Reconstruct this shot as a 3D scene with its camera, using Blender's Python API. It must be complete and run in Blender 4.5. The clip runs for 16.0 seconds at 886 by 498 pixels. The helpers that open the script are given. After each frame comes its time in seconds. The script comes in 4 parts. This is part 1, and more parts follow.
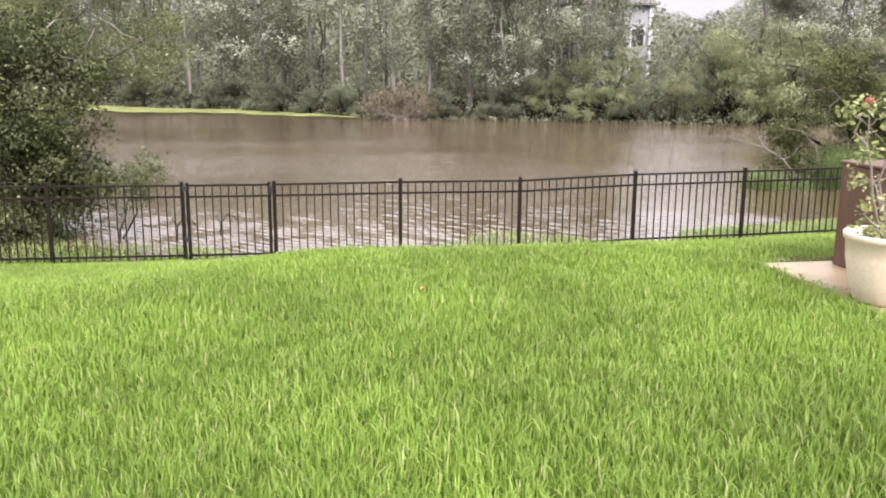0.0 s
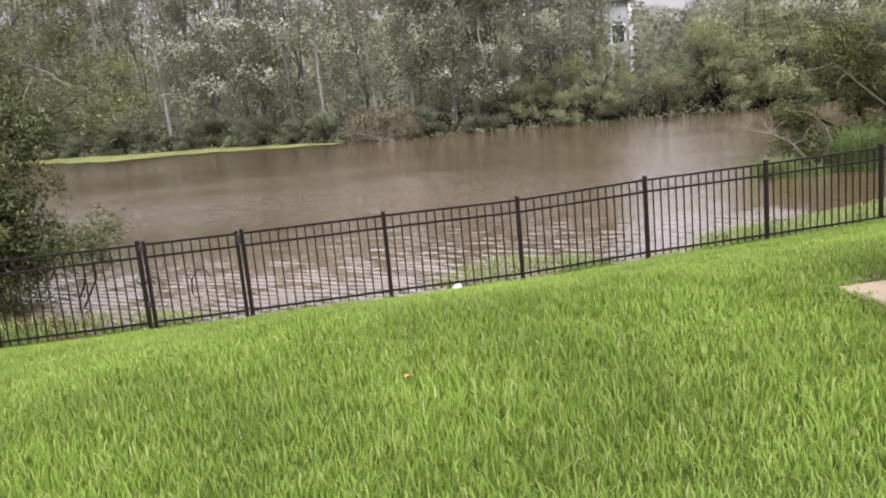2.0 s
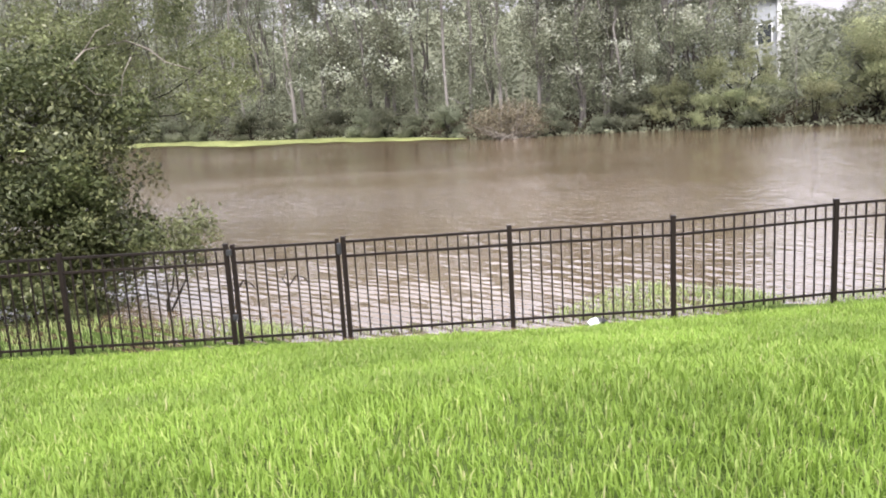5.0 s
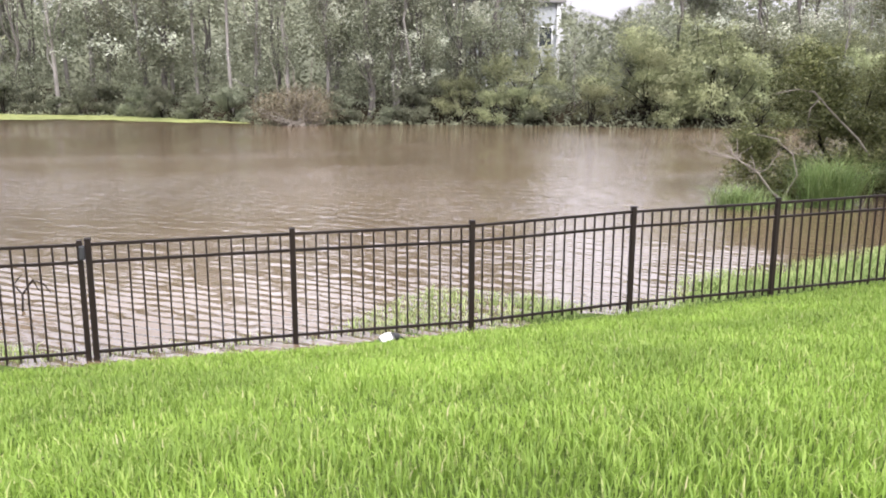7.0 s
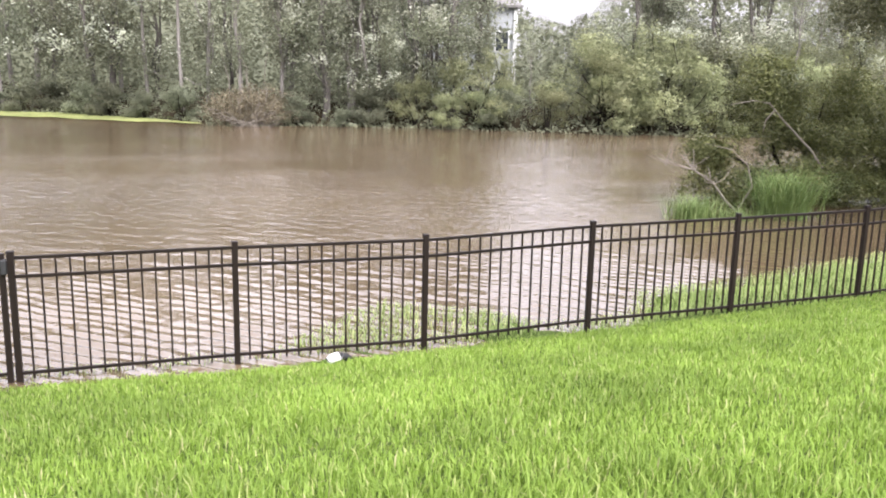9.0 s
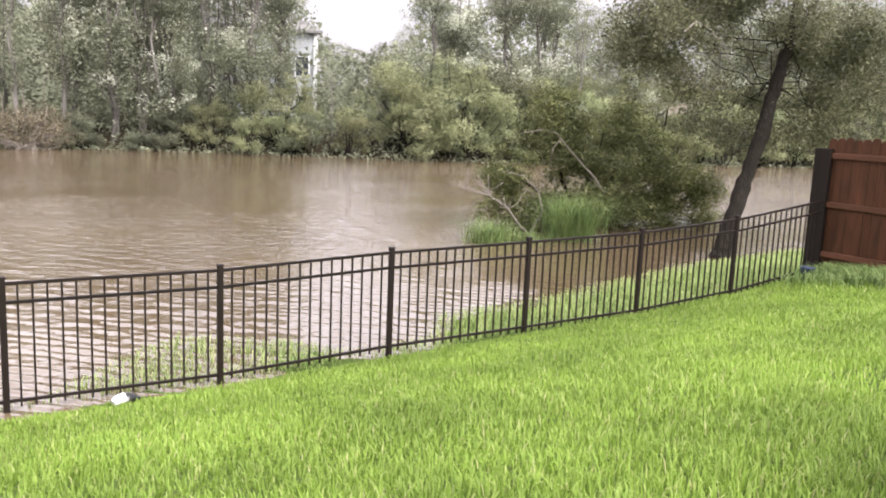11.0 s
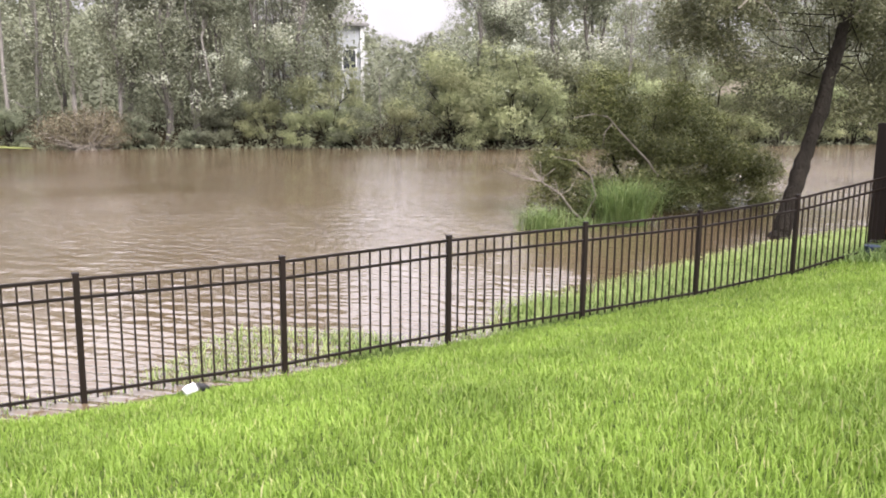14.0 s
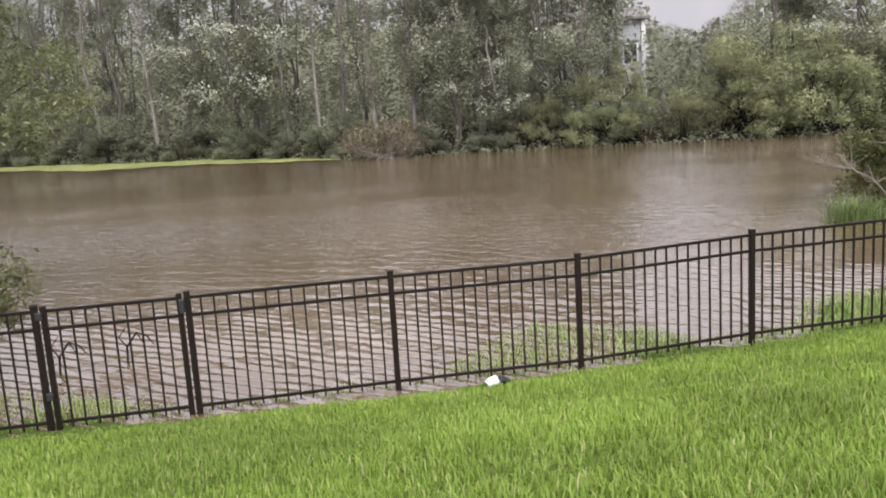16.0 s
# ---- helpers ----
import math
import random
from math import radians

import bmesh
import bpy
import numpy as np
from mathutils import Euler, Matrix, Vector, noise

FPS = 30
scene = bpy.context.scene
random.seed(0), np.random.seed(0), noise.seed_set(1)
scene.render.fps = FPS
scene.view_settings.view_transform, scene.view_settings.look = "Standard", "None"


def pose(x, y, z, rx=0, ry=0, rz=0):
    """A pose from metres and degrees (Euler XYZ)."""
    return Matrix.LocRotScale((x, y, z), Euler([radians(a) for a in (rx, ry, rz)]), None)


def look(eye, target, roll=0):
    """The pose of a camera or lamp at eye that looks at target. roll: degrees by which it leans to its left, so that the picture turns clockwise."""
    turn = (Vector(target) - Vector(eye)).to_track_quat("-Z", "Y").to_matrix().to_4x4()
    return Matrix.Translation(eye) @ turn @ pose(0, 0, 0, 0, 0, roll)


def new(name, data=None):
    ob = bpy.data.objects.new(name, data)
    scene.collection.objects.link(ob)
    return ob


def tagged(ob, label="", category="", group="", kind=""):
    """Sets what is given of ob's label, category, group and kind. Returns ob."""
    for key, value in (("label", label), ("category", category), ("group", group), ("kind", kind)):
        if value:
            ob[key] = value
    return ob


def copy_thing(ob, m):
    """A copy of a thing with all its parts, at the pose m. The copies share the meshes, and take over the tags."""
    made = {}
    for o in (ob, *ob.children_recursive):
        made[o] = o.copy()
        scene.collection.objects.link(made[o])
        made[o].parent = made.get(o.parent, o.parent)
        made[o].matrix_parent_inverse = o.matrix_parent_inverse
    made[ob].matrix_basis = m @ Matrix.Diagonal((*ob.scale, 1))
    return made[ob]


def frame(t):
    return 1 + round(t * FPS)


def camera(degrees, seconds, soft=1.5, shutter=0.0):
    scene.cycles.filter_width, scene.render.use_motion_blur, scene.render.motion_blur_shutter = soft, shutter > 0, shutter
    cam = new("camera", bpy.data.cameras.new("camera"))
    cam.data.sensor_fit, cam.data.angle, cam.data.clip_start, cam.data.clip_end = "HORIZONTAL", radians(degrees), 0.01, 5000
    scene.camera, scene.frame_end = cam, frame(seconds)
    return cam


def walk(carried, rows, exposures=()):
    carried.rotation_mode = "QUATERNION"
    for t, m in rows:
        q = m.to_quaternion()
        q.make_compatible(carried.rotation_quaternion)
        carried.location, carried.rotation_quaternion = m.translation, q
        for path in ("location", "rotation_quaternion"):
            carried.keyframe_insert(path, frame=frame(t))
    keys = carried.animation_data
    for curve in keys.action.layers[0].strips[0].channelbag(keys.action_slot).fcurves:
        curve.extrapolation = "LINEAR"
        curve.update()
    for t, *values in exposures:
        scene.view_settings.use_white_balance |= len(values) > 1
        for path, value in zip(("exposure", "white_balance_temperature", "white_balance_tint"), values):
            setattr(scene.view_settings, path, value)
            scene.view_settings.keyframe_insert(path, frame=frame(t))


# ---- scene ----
cam = camera(55.7, 16.0, soft=1.9)
EXPOSURES = [(t, e + 0.11, k, 16) for t, e, k in ((0.0, 1.2, 6250), (0.5, 1.28, 6250), (1.0, 1.08, 6250), (1.5, 0.9, 6250), (2.0, 0.76, 6250), (2.5, 0.78, 6250), (3.0, 0.6, 6350), (3.5, 1.0, 6300), (4.2, 1.12, 6250), (6.3, 1.56, 5850), (7.0, 1.31, 6050), (8.2, 1.48, 6050),
                                             (10.3, 1.31, 6250), (11.0, 1.33, 6250), (12.0, 1.11, 6350), (12.8, 1.03, 6350), (13.5, 1.18, 6350), (14.0, 1.27, 6250), (15.0, 1.32, 6200), (15.5, 0.84, 6200), (16.0, 0.63, 6200))]
PATH = [
    (0, (-0.223, -0.163, 1.41), (0.08, 1.771, 1.001), 0.4),
    (0.5, (-0.114, 0.155, 1.408), (0.223, 2.084, 1.003), -1.1),
    (1, (0.021, 0.482, 1.398), (0.366, 2.416, 1.02), -3.5),
    (1.5, (0.101, 0.846, 1.404), (0.412, 2.788, 1.04), -4.7),
    (2, (0.099, 1.242, 1.402), (0.404, 3.183, 1.028), -5.4),
    (2.5, (0.108, 1.517, 1.401), (0.384, 3.465, 1.045), -5.4),
    (3, (0.139, 1.858, 1.387), (0.279, 3.826, 1.061), -4.2),
    (3.5, (0.131, 2.131, 1.374), (0.196, 4.099, 1.023), -3.3),
    (4, (0.137, 2.441, 1.372), (0.153, 4.408, 1.012), -3.4),
    (6.5, (0.275, 3.946, 1.322), (0.573, 5.887, 0.945), -2.6),
    (7, (0.315, 4.186, 1.328), (0.846, 6.071, 0.925), 0.2),
    (7.5, (0.305, 4.371, 1.315), (0.879, 6.242, 0.904), 0.8),
    (8, (0.353, 4.514, 1.336), (0.927, 6.386, 0.927), 1.0),
    (10.5, (0.524, 4.596, 1.394), (1.452, 6.335, 1.055), 2.1),
    (11, (0.538, 4.606, 1.393), (1.591, 6.275, 1.07), 2.5),
    (11.5, (0.511, 4.586, 1.398), (1.599, 6.235, 1.086), 2.2),
    (12, (0.495, 4.536, 1.395), (1.647, 6.14, 1.081), 1.6),
    (12.5, (0.506, 4.528, 1.403), (1.701, 6.1, 1.085), 1.6),
    (13, (0.485, 4.531, 1.391), (1.634, 6.135, 1.067), 1.2),
    (13.5, (0.477, 4.586, 1.38), (1.542, 6.246, 1.041), 0.8),
    (14, (0.448, 4.596, 1.378), (1.396, 6.321, 1.027), 0.5),
    (14.5, (0.42, 4.6, 1.38), (1.222, 6.399, 1.033), -0.6),
    (15, (0.373, 4.589, 1.39), (1.039, 6.445, 1.059), -1.8),
    (15.5, (0.333, 4.586, 1.392), (0.825, 6.497, 1.07), -3.2),
    (16, (0.306, 4.604, 1.375), (0.631, 6.549, 1.038), -3.6),
]
walk(cam, [(t, look(eye, target, roll)) for t, eye, target, roll in PATH], EXPOSURES)

# ---------------------------------------------------------------- world and light
world = bpy.data.worlds.new("overcast_sky")
scene.world = world
world.use_nodes = True
wn, wl = world.node_tree.nodes, world.node_tree.links
bg = wn["Background"]
sky = wn.new("ShaderNodeTexSky")
sky.sky_type, sky.sun_disc = "NISHITA", False
sky.sun_elevation, sky.sun_rotation = radians(46), radians(170)
sky.air_density, sky.dust_density = 1.0, 4.0
dim = wn.new("ShaderNodeVectorMath")
dim.operation = "SCALE"
dim.inputs["Scale"].default_value = 0.08
wl.new(sky.outputs[0], dim.inputs[0])
coord = wn.new("ShaderNodeTexCoord")
cloud = wn.new("ShaderNodeTexNoise")
cloud.inputs["Scale"].default_value, cloud.inputs["Detail"].default_value = 3.5, 5
wl.new(coord.outputs["Generated"], cloud.inputs["Vector"])
ramp = wn.new("ShaderNodeValToRGB")
ramp.color_ramp.elements[0].position, ramp.color_ramp.elements[0].color = 0.3, (0.65, 0.625, 0.645, 1)
ramp.color_ramp.elements[1].position, ramp.color_ramp.elements[1].color = 0.7, (1.05, 1.0, 1.0, 1)
wl.new(cloud.outputs["Fac"], ramp.inputs[0])
mixw = wn.new("ShaderNodeMix")
mixw.data_type = "RGBA"
mixw.inputs["Factor"].default_value = 0.88
wl.new(dim.outputs[0], mixw.inputs[6])
wl.new(ramp.outputs[0], mixw.inputs[7])
sep = wn.new("ShaderNodeSeparateXYZ")
wl.new(coord.outputs["Generated"], sep.inputs[0])
rise = wn.new("ShaderNodeMapRange")
rise.inputs["From Min"].default_value, rise.inputs["From Max"].default_value = 0.1, 0.34
rise.inputs["To Min"].default_value, rise.inputs["To Max"].default_value = 0.45, 1.38
wl.new(sep.outputs["Z"], rise.inputs["Value"])
over = wn.new("ShaderNodeVectorMath")
over.operation = "SCALE"
wl.new(mixw.outputs[2], over.inputs[0])
wl.new(rise.outputs[0], over.inputs["Scale"])
wl.new(over.outputs[0], bg.inputs["Color"])
bg.inputs["Strength"].default_value = 1.0

sun = bpy.data.lights.new("sun", "SUN")
sun.energy, sun.angle, sun.color = 2.0, radians(30), (1.0, 0.97, 0.91)
sun_ob = new("sun", sun)
sun_ob.matrix_world = look((9, -28, 42), (2, 12, 0))

# ---------------------------------------------------------------- materials


def blank(name):
    m = bpy.data.materials.new(name)
    m.use_nodes = True
    nt = m.node_tree
    return m, nt, nt.nodes["Principled BSDF"]


def ramp_node(nt, stops):
    r = nt.nodes.new("ShaderNodeValToRGB")
    els = r.color_ramp.elements
    while len(els) < len(stops):
        els.new(0.5)
    for e, (p, c) in zip(els, stops):
        e.position, e.color = p, (*c, 1)
    return r


def noise_node(nt, scale, detail=4, rough=0.6, stretch=None, dist=0.0, turn=0.0):
    tc = nt.nodes.new("ShaderNodeTexCoord")
    n = nt.nodes.new("ShaderNodeTexNoise")
    n.inputs["Scale"].default_value, n.inputs["Detail"].default_value = scale, detail
    n.inputs["Roughness"].default_value, n.inputs["Distortion"].default_value = rough, dist
    if stretch:
        mp = nt.nodes.new("ShaderNodeMapping")
        if turn:
            mp.vector_type = "TEXTURE"
            mp.inputs["Scale"].default_value = tuple(1 / c for c in stretch)
        else:
            mp.inputs["Scale"].default_value = stretch
        mp.inputs["Rotation"].default_value = (0, 0, radians(turn))
        nt.links.new(tc.outputs["Object"], mp.inputs[0])
        nt.links.new(mp.outputs[0], n.inputs["Vector"])
    else:
        nt.links.new(tc.outputs["Object"], n.inputs["Vector"])
    return n


def mix_col(nt, a, b, fac, kind="MIX"):
    """Mixes two colour sockets; fac is a socket or a number."""
    m = nt.nodes.new("ShaderNodeMix")
    m.data_type, m.blend_type = "RGBA", kind
    if isinstance(fac, (int, float)):
        m.inputs["Factor"].default_value = fac
    else:
        nt.links.new(fac, m.inputs["Factor"])
    nt.links.new(a, m.inputs[6])
    nt.links.new(b, m.inputs[7])
    return m.outputs[2]


def add_bump(nt, p, height, strength, distance):
    b = nt.nodes.new("ShaderNodeBump")
    b.inputs["Strength"].default_value, b.inputs["Distance"].default_value = strength, distance
    nt.links.new(height, b.inputs["Height"])
    nt.links.new(b.outputs[0], p.inputs["Normal"])


def surface(name, dark, light, scale=4.0, fine=60.0, rough=0.7, bump=0.3, dist=0.01, stretch=None, per_object=0.0, metal=0.0):
    """A mottled surface: broad stains and fine grain, with relief."""
    m, nt, p = blank(name)
    broad, grain = noise_node(nt, scale, 5, 0.65, stretch), noise_node(nt, fine, 3, 0.6, stretch)
    mean = [(a + b) / 2 for a, b in zip(dark, light)]
    r1 = ramp_node(nt, [(0.3, dark), (0.7, light)])
    r2 = ramp_node(nt, [(0.25, [c * 0.75 for c in mean]), (0.75, [min(1, c * 1.25) for c in mean])])
    nt.links.new(broad.outputs["Fac"], r1.inputs[0])
    nt.links.new(grain.outputs["Fac"], r2.inputs[0])
    col = mix_col(nt, r1.outputs[0], r2.outputs[0], 0.4)
    if per_object:
        info = nt.nodes.new("ShaderNodeObjectInfo")
        hsv = nt.nodes.new("ShaderNodeHueSaturation")
        mr = nt.nodes.new("ShaderNodeMapRange")
        mr.inputs["To Min"].default_value, mr.inputs["To Max"].default_value = 1 - per_object, 1 + per_object
        nt.links.new(info.outputs["Random"], mr.inputs["Value"])
        nt.links.new(mr.outputs[0], hsv.inputs["Value"])
        nt.links.new(col, hsv.inputs["Color"])
        col = hsv.outputs[0]
    nt.links.new(col, p.inputs["Base Color"])
    p.inputs["Roughness"].default_value, p.inputs["Metallic"].default_value = rough, metal
    add_bump(nt, p, grain.outputs["Fac"], bump, dist)
    return m


def leafage(name, stops, rough=0.55, through_light=0.35, patch=0.6, patch_dark=0.7, tint=0.0):
    """Leaves or blades: each island takes its own colour from the stops; broad patches vary the whole."""
    m, nt, p = blank(name)
    geo = nt.nodes.new("ShaderNodeNewGeometry")
    r = ramp_node(nt, stops)
    nt.links.new(geo.outputs["Random Per Island"], r.inputs[0])
    n = noise_node(nt, patch, 3)
    r2 = ramp_node(nt, [(0.35, (patch_dark, patch_dark, patch_dark * 0.95)), (0.65, (1.1, 1.08, 1.0))])
    nt.links.new(n.outputs["Fac"], r2.inputs[0])
    col = mix_col(nt, r.outputs[0], r2.outputs[0], 1.0, "MULTIPLY")
    if tint:
        info = nt.nodes.new("ShaderNodeObjectInfo")
        hsv = nt.nodes.new("ShaderNodeHueSaturation")
        for sock, lo, hi in (("Value", 1 - tint, 1 + tint), ("Hue", 0.485, 0.515)):
            mr = nt.nodes.new("ShaderNodeMapRange")
            mr.inputs["To Min"].default_value, mr.inputs["To Max"].default_value = lo, hi
            nt.links.new(info.outputs["Random"], mr.inputs["Value"])
            nt.links.new(mr.outputs[0], hsv.inputs[sock])
        nt.links.new(col, hsv.inputs["Color"])
        col = hsv.outputs[0]
    nt.links.new(col, p.inputs["Base Color"])
    p.inputs["Roughness"].default_value = rough
    p.inputs["Specular IOR Level"].default_value = 0.25
    tr = nt.nodes.new("ShaderNodeBsdfTranslucent")
    nt.links.new(col, tr.inputs["Color"])
    mx = nt.nodes.new("ShaderNodeMixShader")
    mx.inputs[0].default_value = through_light
    nt.links.new(p.outputs[0], mx.inputs[1])
    nt.links.new(tr.outputs[0], mx.inputs[2])
    nt.links.new(mx.outputs[0], nt.nodes["Material Output"].inputs["Surface"])
    return m


M_GRASS = leafage("lawn_blades", [(0.0, (0.17, 0.265, 0.044)), (0.5, (0.238, 0.362, 0.06)), (0.86, (0.302, 0.428, 0.088)), (0.955, (0.4, 0.48, 0.15)), (1.0, (0.5, 0.48, 0.26))], 0.5, 0.4, 0.55, 0.74)
M_BANKGRASS = leafage("bank_grass", [(0.0, (0.22, 0.31, 0.1)), (0.6, (0.32, 0.42, 0.15)), (1.0, (0.46, 0.5, 0.24))], 0.55, 0.38, 0.8, 0.8)
M_REED = leafage("reed_blades", [(0.0, (0.135, 0.205, 0.07)), (0.7, (0.22, 0.31, 0.11)), (1.0, (0.34, 0.41, 0.18))], 0.5, 0.35, 1.0, 0.75)
# the three far-bank leaf colours are lifted to paint in rain haze
M_WOODLEAF = leafage("woodland_leaves", [(0.0, (0.19, 0.205, 0.145)), (0.6, (0.262, 0.28, 0.2)), (1.0, (0.37, 0.39, 0.285))], 0.6, 0.45, 0.22, 0.62, 0.25)
M_PALELEAF = leafage("silvery_leaves", [(0.0, (0.46, 0.49, 0.38)), (0.6, (0.6, 0.625, 0.52)), (1.0, (0.78, 0.8, 0.72))], 0.5, 0.42, 0.5, 0.8, 0.12)
M_WILLOWLEAF = leafage("willow_leaves", [(0.0, (0.31, 0.338, 0.19)), (0.5, (0.38, 0.408, 0.235)), (1.0, (0.46, 0.485, 0.3))], 0.6, 0.45, 0.6, 0.68, 0.24)
M_OAKLEAF = leafage("oak_leaves", [(0.0, (0.11, 0.119, 0.066)), (0.5, (0.168, 0.178, 0.102)), (0.9, (0.24, 0.25, 0.15)), (0.985, (0.31, 0.32, 0.21)), (1.0, (0.47, 0.47, 0.38))], 0.45, 0.34, 0.9, 0.6, 0.1)
M_DARKLEAF = leafage("dark_leaves", [(0.0, (0.05, 0.062, 0.024)), (0.55, (0.095, 0.112, 0.045)), (0.9, (0.175, 0.192, 0.08)), (0.98, (0.26, 0.28, 0.14)), (1.0, (0.45, 0.46, 0.35))], 0.5, 0.28, 0.8, 0.42, 0.1)
M_MYRTLE = leafage("myrtle_leaves", [(0.0, (0.1, 0.113, 0.044)), (0.5, (0.16, 0.177, 0.07)), (0.93, (0.25, 0.268, 0.11)), (1.0, (0.4, 0.4, 0.25))], 0.5, 0.34, 0.8, 0.48, 0.1)
M_LIGHTLEAF = leafage("light_olive_leaves", [(0.0, (0.145, 0.17, 0.08)), (0.5, (0.212, 0.243, 0.118)), (0.93, (0.29, 0.322, 0.165)), (1.0, (0.46, 0.46, 0.34))], 0.5, 0.38, 0.8, 0.55, 0.1)
M_BROWNLEAF = leafage("withered_leaves", [(0.0, (0.17, 0.142, 0.095)), (0.6, (0.265, 0.226, 0.155)), (1.0, (0.37, 0.325, 0.235))], 0.7, 0.25, 0.6, 0.7)
M_DUCKWEED = leafage("duckweed", [(0.0, (0.29, 0.325, 0.115)), (1.0, (0.4, 0.435, 0.185))], 0.6, 0.1, 0.4, 0.8)
M_POTLEAF = leafage("pot_plant_leaves", [(0.0, (0.2, 0.24, 0.08)), (0.6, (0.36, 0.4, 0.16)), (1.0, (0.55, 0.54, 0.32))], 0.45, 0.3, 3.0, 0.8)
M_PETAL = surface("red_petals", (0.22, 0.03, 0.025), (0.36, 0.06, 0.05), 8, 60, 0.5, 0.1)
M_BARK = surface("grey_brown_bark", (0.008, 0.0066, 0.005), (0.036, 0.03, 0.023), 5, 26, 0.95, 1.0, 0.08, (1, 1, 0.35))
M_BARK.node_tree.nodes["Principled BSDF"].inputs["Specular IOR Level"].default_value = 0.15
# both far-woods barks are made paler, with haze put into the colour
M_PALEBARK = surface("pale_bark", (0.12, 0.108, 0.094), (0.3, 0.278, 0.25), 3, 30, 0.9, 0.7, 0.02, (1, 1, 0.4))
M_GREYBARK = surface("wet_grey_bark", (0.06, 0.053, 0.046), (0.14, 0.126, 0.11), 3, 30, 0.9, 0.7, 0.02, (1, 1, 0.4))
M_DEADWOOD = surface("bleached_dead_wood", (0.13, 0.112, 0.09), (0.3, 0.265, 0.22), 5, 50, 0.85, 0.5, 0.01)
M_SOIL = surface("lawn_soil", (0.05, 0.075, 0.017), (0.085, 0.122, 0.03), 1.2, 40, 1.0, 0.6, 0.03)
M_SOIL.node_tree.nodes["Principled BSDF"].inputs["Specular IOR Level"].default_value = 0.05


def leaf_mould(m):
    """Bare brown leaf mould takes over from grass under the far woods."""
    nt = m.node_tree
    p = nt.nodes["Principled BSDF"]
    was = p.inputs["Base Color"].links[0].from_socket
    tc, sep, mr = nt.nodes.new("ShaderNodeTexCoord"), nt.nodes.new("ShaderNodeSeparateXYZ"), nt.nodes.new("ShaderNodeMapRange")
    nt.links.new(tc.outputs["Object"], sep.inputs[0])
    nt.links.new(sep.outputs["Y"], mr.inputs["Value"])
    mr.inputs["From Min"].default_value, mr.inputs["From Max"].default_value = 30.0, 38.0
    n = noise_node(nt, 3.0, 4)
    r = ramp_node(nt, [(0.3, (0.02, 0.016, 0.01)), (0.7, (0.055, 0.044, 0.026))])
    nt.links.new(n.outputs["Fac"], r.inputs[0])
    nt.links.new(mix_col(nt, was, r.outputs[0], mr.outputs[0]), p.inputs["Base Color"])


leaf_mould(M_SOIL)
M_METAL = surface("bronze_powder_coat", (0.007, 0.0042, 0.003), (0.014, 0.0085, 0.006), 6, 90, 0.55, 0.08, 0.002, per_object=0.15)
M_METAL.node_tree.nodes["Principled BSDF"].inputs["Specular IOR Level"].default_value = 0.25
M_CEDAR = surface("stained_cedar", (0.013, 0.0062, 0.003), (0.11, 0.042, 0.019), 2.0, 34, 0.62, 0.5, 0.006, (1, 4, 0.7), per_object=0.1)
for node in [k for k in M_CEDAR.node_tree.nodes if k.type == "MAPPING"]:
    place = M_CEDAR.node_tree.nodes.new("ShaderNodeNewGeometry")
    M_CEDAR.node_tree.links.new(place.outputs["Position"], node.inputs[0])
M_RAIL = surface("stained_cedar_rail", (0.045, 0.019, 0.01), (0.13, 0.056, 0.03), 2.5, 34, 0.6, 0.4, 0.005, (6, 0.6, 6), per_object=0.12)
# near black: shade on the post and end board is in this colour
M_DARKPOST = surface("dark_wet_shaded_post", (0.006, 0.004, 0.003), (0.018, 0.011, 0.008), 2.5, 34, 0.7, 0.5, 0.006, (4, 4, 0.5))
for wet_wood in (M_CEDAR, M_RAIL, M_DARKPOST):
    wet_wood.node_tree.nodes["Principled BSDF"].inputs["Specular IOR Level"].default_value = 0.18
M_CONCRETE = surface("wet_patio_concrete", (0.15, 0.105, 0.06), (0.42, 0.325, 0.205), 1.6, 45, 0.4, 0.35, 0.006)
M_POT = surface("cream_plastic_pot", (0.62, 0.5, 0.38), (0.78, 0.66, 0.52), 3, 40, 0.5, 0.12, 0.004)
M_POTSOIL = surface("potting_soil", (0.02, 0.014, 0.01), (0.06, 0.042, 0.03), 12, 60, 0.95, 0.8, 0.02)
M_CABINET = surface("red_brown_panel", (0.075, 0.036, 0.025), (0.145, 0.077, 0.054), 3, 50, 0.6, 0.35, 0.004, (3, 3, 0.6))
M_WHITE = surface("white_plastic", (0.7, 0.7, 0.69), (0.84, 0.84, 0.83), 6, 80, 0.4, 0.08, 0.002)
M_BLACK = surface("black_rubber", (0.015, 0.015, 0.016), (0.03, 0.03, 0.032), 6, 60, 0.6, 0.1, 0.002)
M_BLUE = surface("dark_blue_plastic", (0.02, 0.03, 0.07), (0.05, 0.07, 0.14), 8, 60, 0.4, 0.1, 0.002)
M_SIDING = surface("pale_grey_siding", (0.3, 0.315, 0.325), (0.46, 0.475, 0.485), 0.6, 12, 0.7, 0.2, 0.01)
M_STUCCO = surface("beige_stucco", (0.5, 0.43, 0.34), (0.66, 0.58, 0.47), 0.6, 14, 0.8, 0.2, 0.01)
M_ROOF = surface("grey_shingle", (0.12, 0.115, 0.11), (0.24, 0.23, 0.22), 1, 14, 0.9, 0.4, 0.02)
M_GLASS = surface("dark_window_glass", (0.03, 0.035, 0.04), (0.06, 0.065, 0.07), 1, 10, 0.08, 0.02, 0.001)
